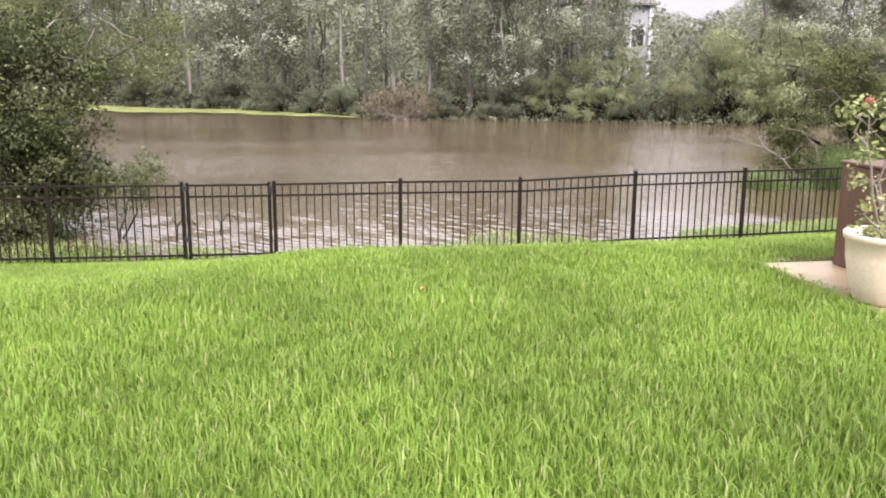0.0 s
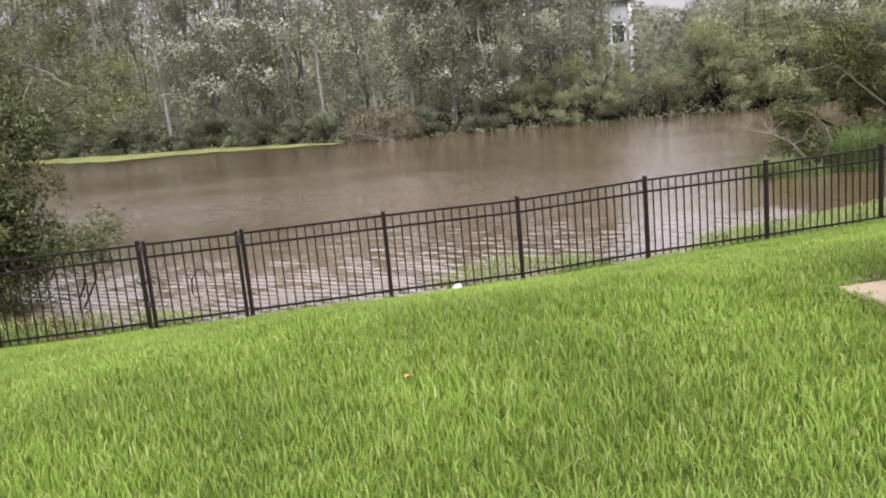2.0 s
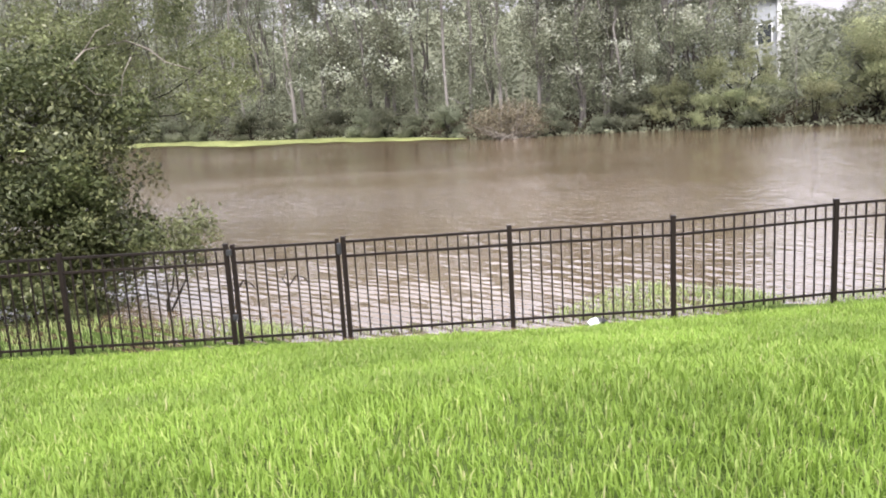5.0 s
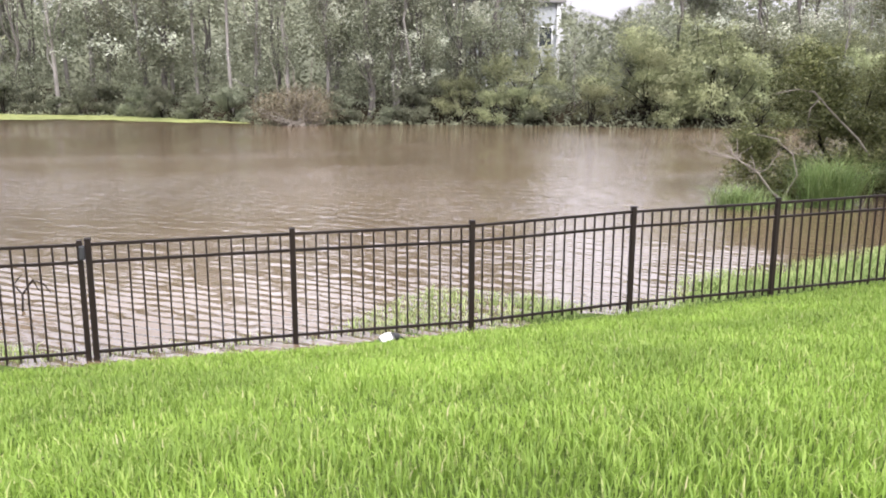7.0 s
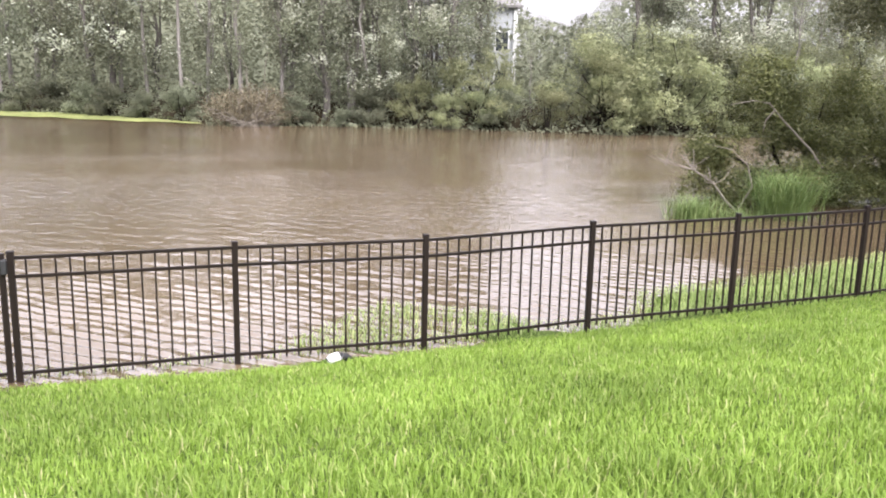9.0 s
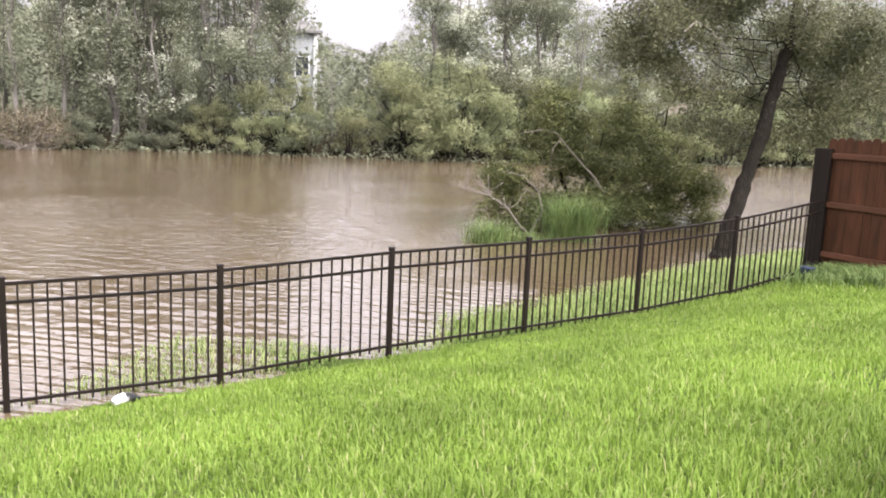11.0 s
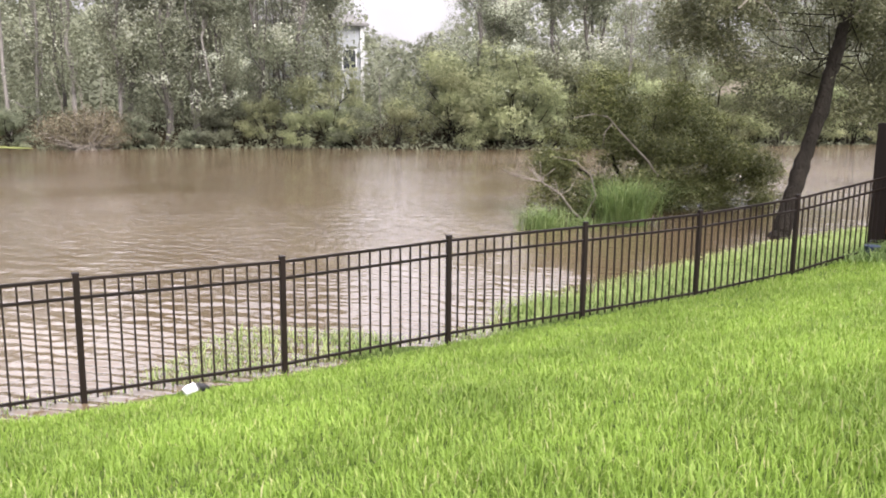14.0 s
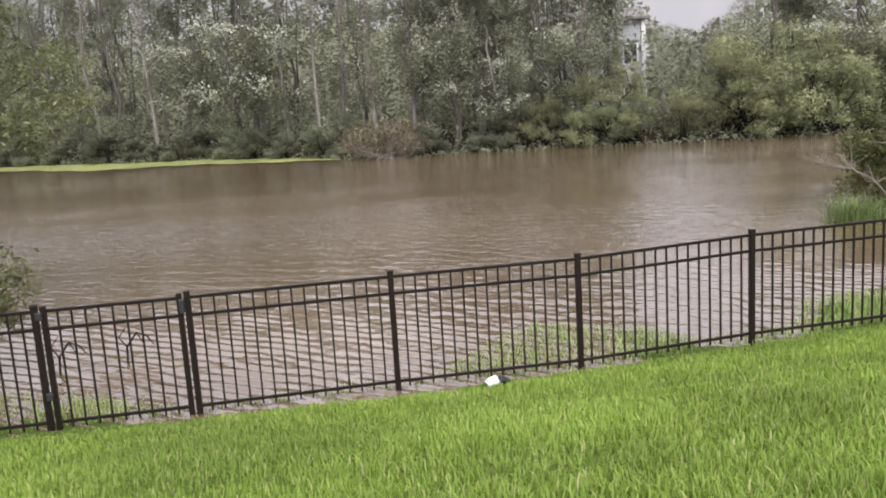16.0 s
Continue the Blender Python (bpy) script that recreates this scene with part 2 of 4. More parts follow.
M_LEAFORANGE = surface("orange_dead_leaf", (0.45, 0.22, 0.05), (0.6, 0.34, 0.1), 30, 90, 0.7, 0.2, 0.002)


def water_material():
    m, nt, p = blank("muddy_water")
    n0 = noise_node(nt, 0.12, 3)
    r = ramp_node(nt, [(0.3, (0.088, 0.061, 0.035)), (0.7, (0.128, 0.093, 0.055))])
    nt.links.new(n0.outputs["Fac"], r.inputs[0])
    nt.links.new(r.outputs[0], p.inputs["Base Color"])
    p.inputs["Roughness"].default_value, p.inputs["IOR"].default_value = 0.05, 1.5
    p.inputs["Specular IOR Level"].default_value = 1.0
    chop = noise_node(nt, 3.6, 3, 0.55, (0.75, 1.25, 1.0), 0.6, -32)
    small = noise_node(nt, 9.0, 2, 0.5, (0.75, 1.25, 1.0), 0.4, -36)
    gust = noise_node(nt, 0.10, 3, 0.6, (0.5, 1.4, 1.0))
    tc = nt.nodes.new("ShaderNodeTexCoord")
    mp = nt.nodes.new("ShaderNodeMapping")
    mp.inputs["Rotation"].default_value = (0, 0, radians(21))
    mp.inputs["Scale"].default_value = (0.55, 1.0, 1.0)
    wave = nt.nodes.new("ShaderNodeTexWave")
    wave.bands_direction = "Y"
    wave.inputs["Scale"].default_value, wave.inputs["Distortion"].default_value = 0.95, 5.0
    wave.inputs["Detail"].default_value, wave.inputs["Detail Scale"].default_value = 2.0, 1.3
    nt.links.new(tc.outputs["Object"], mp.inputs[0])
    nt.links.new(mp.outputs[0], wave.inputs["Vector"])
    sum1 = nt.nodes.new("ShaderNodeMath")
    sum1.operation = "MULTIPLY_ADD"
    nt.links.new(wave.outputs["Fac"], sum1.inputs[0])
    sum1.inputs[1].default_value = 0.08
    nt.links.new(chop.outputs["Fac"], sum1.inputs[2])
    add = nt.nodes.new("ShaderNodeMath")
    add.operation = "MULTIPLY_ADD"
    nt.links.new(small.outputs["Fac"], add.inputs[0])
    add.inputs[1].default_value = 0.5
    nt.links.new(sum1.outputs[0], add.inputs[2])
    b = nt.nodes.new("ShaderNodeBump")
    b.inputs["Distance"].default_value = 0.09
    mr = nt.nodes.new("ShaderNodeMapRange")
    mr.inputs["From Min"].default_value, mr.inputs["From Max"].default_value = 0.3, 0.65
    mr.inputs["To Min"].default_value, mr.inputs["To Max"].default_value = 0.25, 1.1
    nt.links.new(gust.outputs["Fac"], mr.inputs["Value"])
    # the ripples are steeper out on the open water than along the bank
    pos = nt.nodes.new("ShaderNodeSeparateXYZ")
    nt.links.new(tc.outputs["Object"], pos.inputs[0])
    out = nt.nodes.new("ShaderNodeMapRange")
    out.inputs["From Min"].default_value, out.inputs["From Max"].default_value = 15.0, 23.0
    out.inputs["To Min"].default_value, out.inputs["To Max"].default_value = 0.16, 0.55
    nt.links.new(pos.outputs["Y"], out.inputs["Value"])
    both = nt.nodes.new("ShaderNodeMath")
    both.operation = "MULTIPLY"
    nt.links.new(mr.outputs[0], both.inputs[0])
    nt.links.new(out.outputs[0], both.inputs[1])
    # the open reach beyond the bush catches more wind
    reach = nt.nodes.new("ShaderNodeMapRange")
    reach.inputs["From Min"].default_value, reach.inputs["From Max"].default_value = 18.0, 26.0
    reach.inputs["To Min"].default_value, reach.inputs["To Max"].default_value = 1.0, 2.2
    nt.links.new(pos.outputs["X"], reach.inputs["Value"])
    windy = nt.nodes.new("ShaderNodeMath")
    windy.operation = "MULTIPLY"
    nt.links.new(both.outputs[0], windy.inputs[0])
    nt.links.new(reach.outputs[0], windy.inputs[1])
    nt.links.new(windy.outputs[0], b.inputs["Strength"])
    nt.links.new(add.outputs[0], b.inputs["Height"])
    nt.links.new(b.outputs[0], p.inputs["Normal"])
    return m


M_WATER = water_material()

# ---------------------------------------------------------------- mesh helpers
rng = np.random.default_rng(7)


def mesh_of(name, verts, faces, material, smooth=False):
    """A mesh from an array of vertices and an array (or list) of faces."""
    me = bpy.data.meshes.new(name)
    if isinstance(faces, np.ndarray):
        verts = np.asarray(verts, dtype=np.float32)
        n, k = faces.shape
        me.vertices.add(len(verts))
        me.vertices.foreach_set("co", verts.ravel())
        me.loops.add(n * k)
        me.loops.foreach_set("vertex_index", faces.astype(np.int32).ravel())
        me.polygons.add(n)
        me.polygons.foreach_set("loop_start", np.arange(0, n * k, k, dtype=np.int32))
        me.polygons.foreach_set("loop_total", np.full(n, k, dtype=np.int32))
        me.update(calc_edges=True)
        me.validate()
    else:
        me.from_pydata([tuple(v) for v in verts], [], [tuple(f) for f in faces])
        me.update()
    if smooth:
        me.polygons.foreach_set("use_smooth", [True] * len(me.polygons))
    me.materials.append(material)
    return me


def put(name, me, parent=None, at=(0, 0, 0), rz=0.0, label=""):
    ob = new(name, me)
    ob.matrix_basis = pose(*at, 0, 0, rz)
    if parent:
        ob.parent = parent
    if label:
        ob["label"] = label
    return ob


def thing(name, at, label, category, group="", kind="", rz=0.0):
    ob = new(name)
    ob.empty_display_size = 0.2
    ob.matrix_basis = pose(*at, 0, 0, rz)
    return tagged(ob, label, category, group, kind)


def box_mesh(name, size, material, bevel=0.004, centre=(0, 0, 0)):
    bm = bmesh.new()
    bmesh.ops.create_cube(bm, size=1.0, matrix=Matrix.Translation(centre) @ Matrix.Diagonal((*size, 1)))
    if bevel:
        bmesh.ops.bevel(bm, geom=bm.edges[:], offset=bevel, segments=1, affect="EDGES")
    me = bpy.data.meshes.new(name)
    bm.to_mesh(me)
    bm.free()
    me.materials.append(material)
    return me


def lathe(name, profile, material, sides=32):
    """A turned form from (radius, height) pairs."""
    verts, faces = [], []
    for r, z in profile:
        for k in range(sides):
            a = 2 * math.pi * k / sides
            verts.append((r * math.cos(a), r * math.sin(a), z))
    for i in range(len(profile) - 1):
        for k in range(sides):
            a, b = i * sides + k, i * sides + (k + 1) % sides
            faces.append((a, b, b + sides, a + sides))
    faces.append(tuple(range(sides))[::-1])
    faces.append(tuple((len(profile) - 1) * sides + k for k in range(sides)))
    return mesh_of(name, verts, faces, material, True)


def tube(points, radii, sides=7):
    """Vertices and faces of a tapered, bent limb."""
    pts = [Vector(p) for p in points]
    verts, faces = [], []
    side = Vector((1, 0, 0))
    for i, p in enumerate(pts):
        d = (pts[min(i + 1, len(pts) - 1)] - pts[max(i - 1, 0)]).normalized()
        u = (side - d * side.dot(d))
        u = u.normalized() if u.length > 1e-3 else d.orthogonal().normalized()
        w = d.cross(u)
        for k in range(sides):
            a = 2 * math.pi * k / sides
            verts.append(p + (u * math.cos(a) + w * math.sin(a)) * radii[i])
    for i in range(len(pts) - 1):
        for k in range(sides):
            a, b = i * sides + k, i * sides + (k + 1) % sides
            faces.append((a, b, b + sides, a + sides))
    faces.append(tuple((len(pts) - 1) * sides + k for k in range(sides)))
    return verts, faces


def limbs(name, list_of, material, sides=7):
    """One mesh of several limbs, each (points, radii)."""
    verts, faces = [], []
    for points, radii in list_of:
        v, f = tube(points, radii, sides)
        n = len(verts)
        verts += v
        faces += [tuple(i + n for i in q) for q in f]
    return mesh_of(name, verts, faces, material, True)


def wander(r, start, end, steps, amount):
    """A crooked line from start to end."""
    s, e = np.array(start, float), np.array(end, float)
    out = []
    for i in range(steps + 1):
        k = i / steps
        j = r.normal(0, amount, 3) * (0 if i in (0, steps) else 1)
        out.append(tuple(s + (e - s) * k + j))
    return out


def leaf_mesh(name, centres, outward, size, r, material, droop=0.0, aspect=0.45):
    """Leaves that face out of their clump, shaded softly as a mass."""
    v, f = leaves(centres, size, r, droop, aspect)
    q = v.reshape(-1, 4, 3)
    g = np.cross(q[:, 1] - q[:, 0], q[:, 2] - q[:, 0])
    back = (g * outward).sum(1) < 0
    f = f.reshape(-1, 2, 3)
    f[back] = f[back][:, :, ::-1]
    g[back] *= -1
    g /= np.linalg.norm(g, axis=1, keepdims=True) + 1e-9
    nrm = outward * 0.8 + g * 0.55 + [0, 0, 0.25]
    nrm /= np.linalg.norm(nrm, axis=1, keepdims=True) + 1e-9
    me = mesh_of(name, v, f.reshape(-1, 3), material, True)
    me.normals_split_custom_set_from_vertices(np.repeat(nrm, 4, axis=0).tolist())
    return me


def leaves(centres, size, r, droop=0.0, aspect=0.45, vary=0.35):
    """Folded leaves, each of two triangles, at the given centres."""
    n = len(centres)
    d = r.normal(0, 1, (n, 3))
    d[:, 2] = d[:, 2] * 0.7 - droop
    d /= np.linalg.norm(d, axis=1, keepdims=True) + 1e-9
    o = r.normal(0, 1, (n, 3))
    w = np.cross(d, o)
    w /= np.linalg.norm(w, axis=1, keepdims=True) + 1e-9
    up = np.cross(w, d)
    s = (size * (1 + vary * r.normal(0, 1, n).clip(-1.8, 2.2)))[:, None]
    a = centres - d * s * 0.5
    b = centres + w * s * aspect * 0.5 + up * s * 0.08
    c = centres + d * s * 0.5
    e = centres - w * s * aspect * 0.5 + up * s * 0.08
    verts = np.stack([a, b, c, e], 1).reshape(-1, 3)
    i = np.arange(n)[:, None] * 4
    faces = np.concatenate([i + [[0, 1, 2]], i + [[0, 2, 3]]], 1).reshape(-1, 3)
    return verts, faces


def lobes_points(r, lobes, n, shell=0.45):
    """Points in and near the skins of ellipsoids (x, y, z, rx, ry, rz), in clumps with gaps."""
    lob = np.array(lobes, float)
    vol = lob[:, 3] * lob[:, 4] * lob[:, 5]
    pick = r.choice(len(lob), n, p=vol ** 0.75 / (vol ** 0.75).sum())
    d = r.normal(0, 1, (n, 3))
    d /= np.linalg.norm(d, axis=1, keepdims=True)
    rad = r.random(n) ** shell
    bulge = 1 + 0.16 * np.sin(d[:, 0] * 7 + pick * 1.7) * np.cos(d[:, 2] * 6 + pick) + 0.10 * np.sin(d[:, 1] * 13 + pick * 2.9)
    return lob[pick, :3] + d * lob[pick, 3:] * (rad * bulge)[:, None], d


def roughen(r, lobes, per=7, size=0.42):
    """Breaks smooth masses into many smaller clumps on their skins, with gaps between."""
    out = []
    for x, y, z, a, b, c in lobes:
        for _ in range(per):
            d = r.normal(0, 1, 3)
            d /= np.linalg.norm(d)
            k, s = r.uniform(0.45, 0.95), size * r.uniform(0.6, 1.25)
            out.append((x + d[0] * a * k, y + d[1] * b * k, z + d[2] * c * k, a * s, b * s, c * s * 0.8))
    return out


def clumped(r, points, per, spread):
    """Each point becomes a sprig of several."""
    k = np.repeat(points, per, axis=0)
    return k + r.normal(0, spread, k.shape)


# ---------------------------------------------------------------- the lie of the land
WATER = -1.335
FENCE_Y = 12.415
FX = np.array([-14.0, -6.0, 1.0, 3.0, 4.8, 6.7, 8.5, 10.4, 12.4, 20.0])
FZ = np.array([-1.27, -1.30, -1.36, -1.345, -1.28, -1.22, -1.14, -1.03, -0.80, -0.7])
SHORE = np.array([(-400, 130), (-120, 95), (-60, 84), (-30, 72), (-19, 67.5), (-12, 60.5), (-5, 58.5), (2, 53.2), (5, 51.2), (11.7, 50.6), (19, 46.8), (24, 44), (35, 42.5), (44, 41.3), (53, 40.3), (80, 38), (140, 30), (400, 0)], float)


def shore_y(x):
    return np.interp(x, SHORE[:, 0], SHORE[:, 1])


def bank_y(x):
    """Where the far bank's plants begin, behind the duckweed."""
    return shore_y(x) + np.interp(x, [-80, -15, -6, 0, 2.6, 4], [7, 7, 6, 3.5, 0.5, 0])


def ground_z(x, y):
    x, y = np.asarray(x, float), np.asarray(y, float)
    fz = np.interp(x, FX, FZ)
    yc = np.clip(6.95 + 0.55 * np.minimum(x + 0.2, 0), 5.6, 7.2)
    w = 0.4
    m = (-0.11 - fz) / (12.3 - yc)
    soft = w * np.logaddexp(0, (np.minimum(y, 12.3) - yc) / w)
    z = -0.11 - m * soft
    # outside the fence the bank runs out under the water
    out = np.maximum(y - 12.3, 0)
    edge = np.interp(x, [-30, -8, -2.5, -1, 1.4, 2.2, 3, 4.1, 4.6, 5.6, 6.4, 8, 9.5, 13, 17, 24, 60], [3.5, 2.2, 1.0, 0.0, 0.0, 0.9, 1.6, 0.9, 0.25, 0.3, 1.4, 1.6, 2.0, 3.0, 3.6, 6, 14])
    fall = np.where(out < edge, (fz - WATER) * (out / np.maximum(edge, 0.05)), (fz - WATER) + 0.22 * (out - edge))
    z = np.where(out > 0, fz - np.maximum(fall, 0.02 * out), z)
    z = np.maximum(z, WATER - 1.2)
    # the far bank
    far = y - bank_y(x) - 0.9
    z = np.where(far > -4, np.maximum(z, WATER + 0.22 * far.clip(-6, 4) + 0.02 * far.clip(0, 60)), z)
    return z


def spaced(stops):
    out = []
    for a, b, step in stops:
        out += list(np.arange(a, b, step))
    return np.array(out + [stops[-1][1]])


gx = spaced([(-900, -60, 60), (-60, -14, 2.0), (-14, 18, 0.25), (18, 70, 2.0), (70, 900, 60)])
gy = spaced([(-300, -10, 30), (-10, 2, 1.0), (2, 16, 0.2), (16, 36, 1.0), (36, 76, 0.8), (76, 140, 6), (140, 1500, 80)])
X, Y = np.meshgrid(gx, gy)
Z = ground_z(X, Y) + 0.012 * np.sin(X * 2.3 + Y) * np.cos(Y * 1.9 - X * 0.7)
nx, ny = len(gx), len(gy)
q = (np.arange(ny - 1)[:, None] * nx + np.arange(nx - 1)[None, :]).ravel()
ground = put("ground", mesh_of("ground", np.stack([X, Y, Z], -1).reshape(-1, 3), np.stack([q, q + 1, q + nx + 1, q + nx], 1), M_SOIL, True))
tagged(ground, "grassy earth sloping down from the lawn to the flooded pond", "ground", kind="structure")

wx = spaced([(-900.0, -50, 85), (-50, -8, 0.5), (-8, 13, 0.045), (13, 22, 0.12), (22, 70, 0.5), (70, 900, 83)])
wy = spaced([(12.1, 17, 0.036), (17, 22, 0.06), (22, 30, 0.11), (30, 62, 0.3), (62, 160, 14)])
X, Y = np.meshgrid(wx, wy)


def waves(x, y):
    """Wind ripples running towards the lawn: short-crested trains, calmer in lanes."""
    r = np.random.default_rng(17)
    z = np.zeros_like(x)
    trains = ((0.19, 0.19, 20.5, 45, 6), (0.22, 0.17, 21.5, 50, 8), (0.25, 0.09, 20, 42, 14), (0.35, 0.06, 24, 56, 12), (0.46, 0.03, 32, 50, 14), (0.7, 0.02, 40, 66, 16), (0.30, 0.04, 20, 100, 14))
    for lam, slope, fade, way, spread in trains:
        for _ in range(2):
            a = radians(way + r.normal(0, spread))
            k = 2 * math.pi / lam * r.uniform(0.95, 1.05)
            ph = r.uniform(0, 6.28)
            bend = 0.9 * np.sin(x * r.uniform(0.5, 0.9) + ph * 2) + 0.7 * np.sin(x * 0.37 + y * 0.6 + ph) + 0.35 * np.sin(x * 2.3 - y * 0.8 + ph)
            amp = slope / k * (0.75 + 0.55 * np.sin(x * r.uniform(0.3, 0.8) + y * r.uniform(0.2, 0.6) + ph * 3))
            z += amp * np.sin(k * (x * math.cos(a) + y * math.sin(a)) + bend + ph) * np.clip((fade - y) / 8, 0, 1)
    lane = 0.5 + 0.5 * np.sin(0.23 * y - 0.10 * x + 0.7 * np.sin(0.13 * x) + 0.6)
    # calm water in the lee of the bush and along the planted bank
    lee = np.clip((x - 6.5 + 0.35 * (y - 12.5)) / 4.0, 0, 1) * np.clip((22.0 - y) / 3.0, 0, 1) * np.clip((17.5 - x) / 2.5, 0, 1)
    return z * (0.7 + 0.5 * lane) * (1 - 0.72 * lee)


Z = WATER + waves(X, Y)
nx, ny = len(wx), len(wy)
q = (np.arange(ny - 1)[:, None] * nx + np.arange(nx - 1)[None, :]).ravel()
pond = put("water", mesh_of("water", np.stack([X, Y, Z], -1).reshape(-1, 3), np.stack([q, q + 1, q + nx + 1, q + nx], 1), M_WATER, True))
tagged(pond, "muddy brown pond water ruffled by the wind", "water", kind="structure")


def blades(x, y, z, length, width, r, lean=0.35):
    """Bent grass blades of three triangles each."""
    n = len(x)
    a = r.random(n) * 2 * math.pi
    L = length * (0.55 + 0.9 * r.random(n))
    W = width * (0.7 + 0.6 * r.random(n))
    ln = lean * (0.3 + r.random(n) * 1.3)
    dx, dy = np.cos(a), np.sin(a)
    px, py = -dy, dx
    base = np.stack([x, y, z], 1)
    side = np.stack([px, py, np.zeros(n)], 1) * W[:, None] * 0.5
    mid = base + np.stack([dx * ln * L * 0.35, dy * ln * L * 0.35, 0.6 * L], 1)
    tip = base + np.stack([dx * ln * L * 1.1, dy * ln * L * 1.1, L * (1.0 - 0.28 * ln)], 1)
    verts = np.stack([base - side, base + side, mid + side * 0.85, mid - side * 0.85, tip], 1).reshape(-1, 3)
    i = np.arange(n)[:, None] * 5
    faces = np.concatenate([i + [[0, 1, 2]], i + [[0, 2, 3]], i + [[3, 2, 4]]], 1).reshape(-1, 3)
    return verts, faces


def scatter(r, x0, x1, y0, y1, per_m2):
    n = int((x1 - x0) * (y1 - y0) * per_m2)
    return x0 + (x1 - x0) * r.random(n), y0 + (y1 - y0) * r.random(n)


def lawn():
    xs, ys, ls, ws = [], [], [], []
    for x0, x1, y0, y1, dens, L, W in (
            (-2.4, 3.6, 1.9, 5.0, 4000, 0.088, 0.0072), (-3.6, 5.6, 5.0, 8.0, 3300, 0.082, 0.0074), (-6.0, 8.0, 8.0, 10.4, 2400, 0.072, 0.008),
            (-7.5, 12.3, 10.4, 12.36, 2100, 0.065, 0.007), (5.6, 12.3, 5.0, 8.0, 900, 0.075, 0.011), (8.0, 12.3, 8.0, 10.4, 1500, 0.075, 0.0095), (-9.0, -3.6, 5.0, 8.0, 900, 0.075, 0.01), (-9, -6, 8, 10.4, 800, 0.07, 0.011), (-13, -7.5, 8, 12.36, 300, 0.07, 0.015), (-8, 3.3, -3, 1.9, 220, 0.085, 0.014), (-8, -2.4, 1.9, 5.0, 300, 0.085, 0.014)):
        x, y = scatter(rng, x0, x1, y0, y1, dens)
        keep = ~((x > 3.30) & (y < 5.97))
        x, y = x[keep], y[keep]
        xs.append(x), ys.append(y), ls.append(np.full(len(x), L)), ws.append(np.full(len(x), W))
    x, y, L, W = (np.concatenate(k) for k in (xs, ys, ls, ws))
    L = L * (0.85 + 0.2 * np.sin(x * 1.7 + 0.6 * y) * np.cos(y * 2.1 - x) + 0.16 * np.sin(x * 9.1 + 2 * np.sin(y * 5)) * np.cos(y * 8.3 - x * 2))
    dry = (y > 12.0) & (x < 2.6)
    L = np.where(dry, L * 0.5, L)
    v, f = blades(x, y, ground_z(x, y), L, W, rng, 0.45)
    tagged(put("lawn_grass", mesh_of("lawn_grass", v, f, M_GRASS)), "thick bright green lawn of broad-bladed grass", "grass", kind="stuff")


lawn()


def slab_edge():
    """Longer blades that lean over the slab's edges."""
    r = np.random.default_rng(8)
    x = np.concatenate([3.37 + r.normal(-0.03, 0.05, 2600), r.uniform(3.3, 9.0, 1300)])
    y = np.concatenate([r.uniform(1.5, 6.0, 2600), 5.95 + abs(r.normal(0.03, 0.06, 1300))])
    v, f = blades(x, y, ground_z(x, y), np.full(len(x), 0.075), 0.007, r, 0.9)
    tagged(put("edge_grass", mesh_of("edge_grass", v, f, M_GRASS)), "long grass leaning over the patio edge", "grass", kind="stuff")


slab_edge()


def leaf_litter():
    r = np.random.default_rng(9)
    n = 260
    c = np.stack([r.uniform(3.5, 4.6, n), 5.96 + abs(r.normal(0.03, 0.06, n)), np.full(n, -0.075)], 1)
    c[:, 2] += r.uniform(0, 0.035, n)
    v, f = leaves(c, 0.035, r, 0.0, 0.5)
    tagged(put("leaf_litter", mesh_of("leaf_litter", v, f, M_BROWNLEAF)), "brown leaf litter along the patio edge", "leaf litter", kind="stuff")


leaf_litter()


def bank_grass():
    x, y = scatter(rng, -13, 17, 12.45, 16.2, 620)
    z = ground_z(x, y)
    clump = np.sin(x * 3.1 + y * 2) * np.cos(y * 3.7 - x * 1.3)
    keep = (z > WATER - 0.09) & (rng.random(len(x)) < (0.75 + 0.4 * clump) * np.where(x < -2.4, 0.4, 1.0))
    x, y, z = x[keep], y[keep], z[keep]
    v, f = blades(x, y, z, np.full(len(x), 0.12), 0.01, rng, 0.75)
    tagged(put("bank_grass", mesh_of("bank_grass", v, f, M_BANKGRASS)), "pale green grass standing half under flood water", "grass", kind="stuff")


bank_grass()


def duckweed():
    x = rng.uniform(-45, 2.6, 30000)
    edge = shore_y(x) + 0.5 * np.sin(x * 0.6) + 0.3 * np.sin(x * 2.1)
    y = edge + rng.random(len(x)) * (bank_y(x) + 0.4 - edge)
    c = np.stack([x, y, np.full(len(x), WATER + 0.02)], 1)
    s = rng.uniform(0.10, 0.28, len(x))[:, None]
    v = np.stack([c + s * [-1, 0, 0], c + s * [0, -0.7, 0.01], c + s * [1, 0.1, 0], c + s * [0, 0.7, 0.01]], 1)
    v[:, :, 2] += rng.uniform(0, 0.02, len(x))[:, None]
    v = v.reshape(-1, 3)
    f = np.arange(len(x))[:, None] * 4 + np.array([[0, 1, 2, 3]])
    tagged(put("duckweed", mesh_of("duckweed", v, f, M_DUCKWEED)), "yellow-green duckweed along the far waterline", "duckweed", kind="stuff")


duckweed()

# ---------------------------------------------------------------- patio
slab = thing("patio", (3.34, 5.95, -0.06), "wet beige concrete patio slab beside the lawn", "patio", kind="structure")
put("slab", box_mesh("slab", (6.0, 8.0, 0.14), M_CONCRETE, 0.012, (3.0, -4.0, -0.07)), slab)


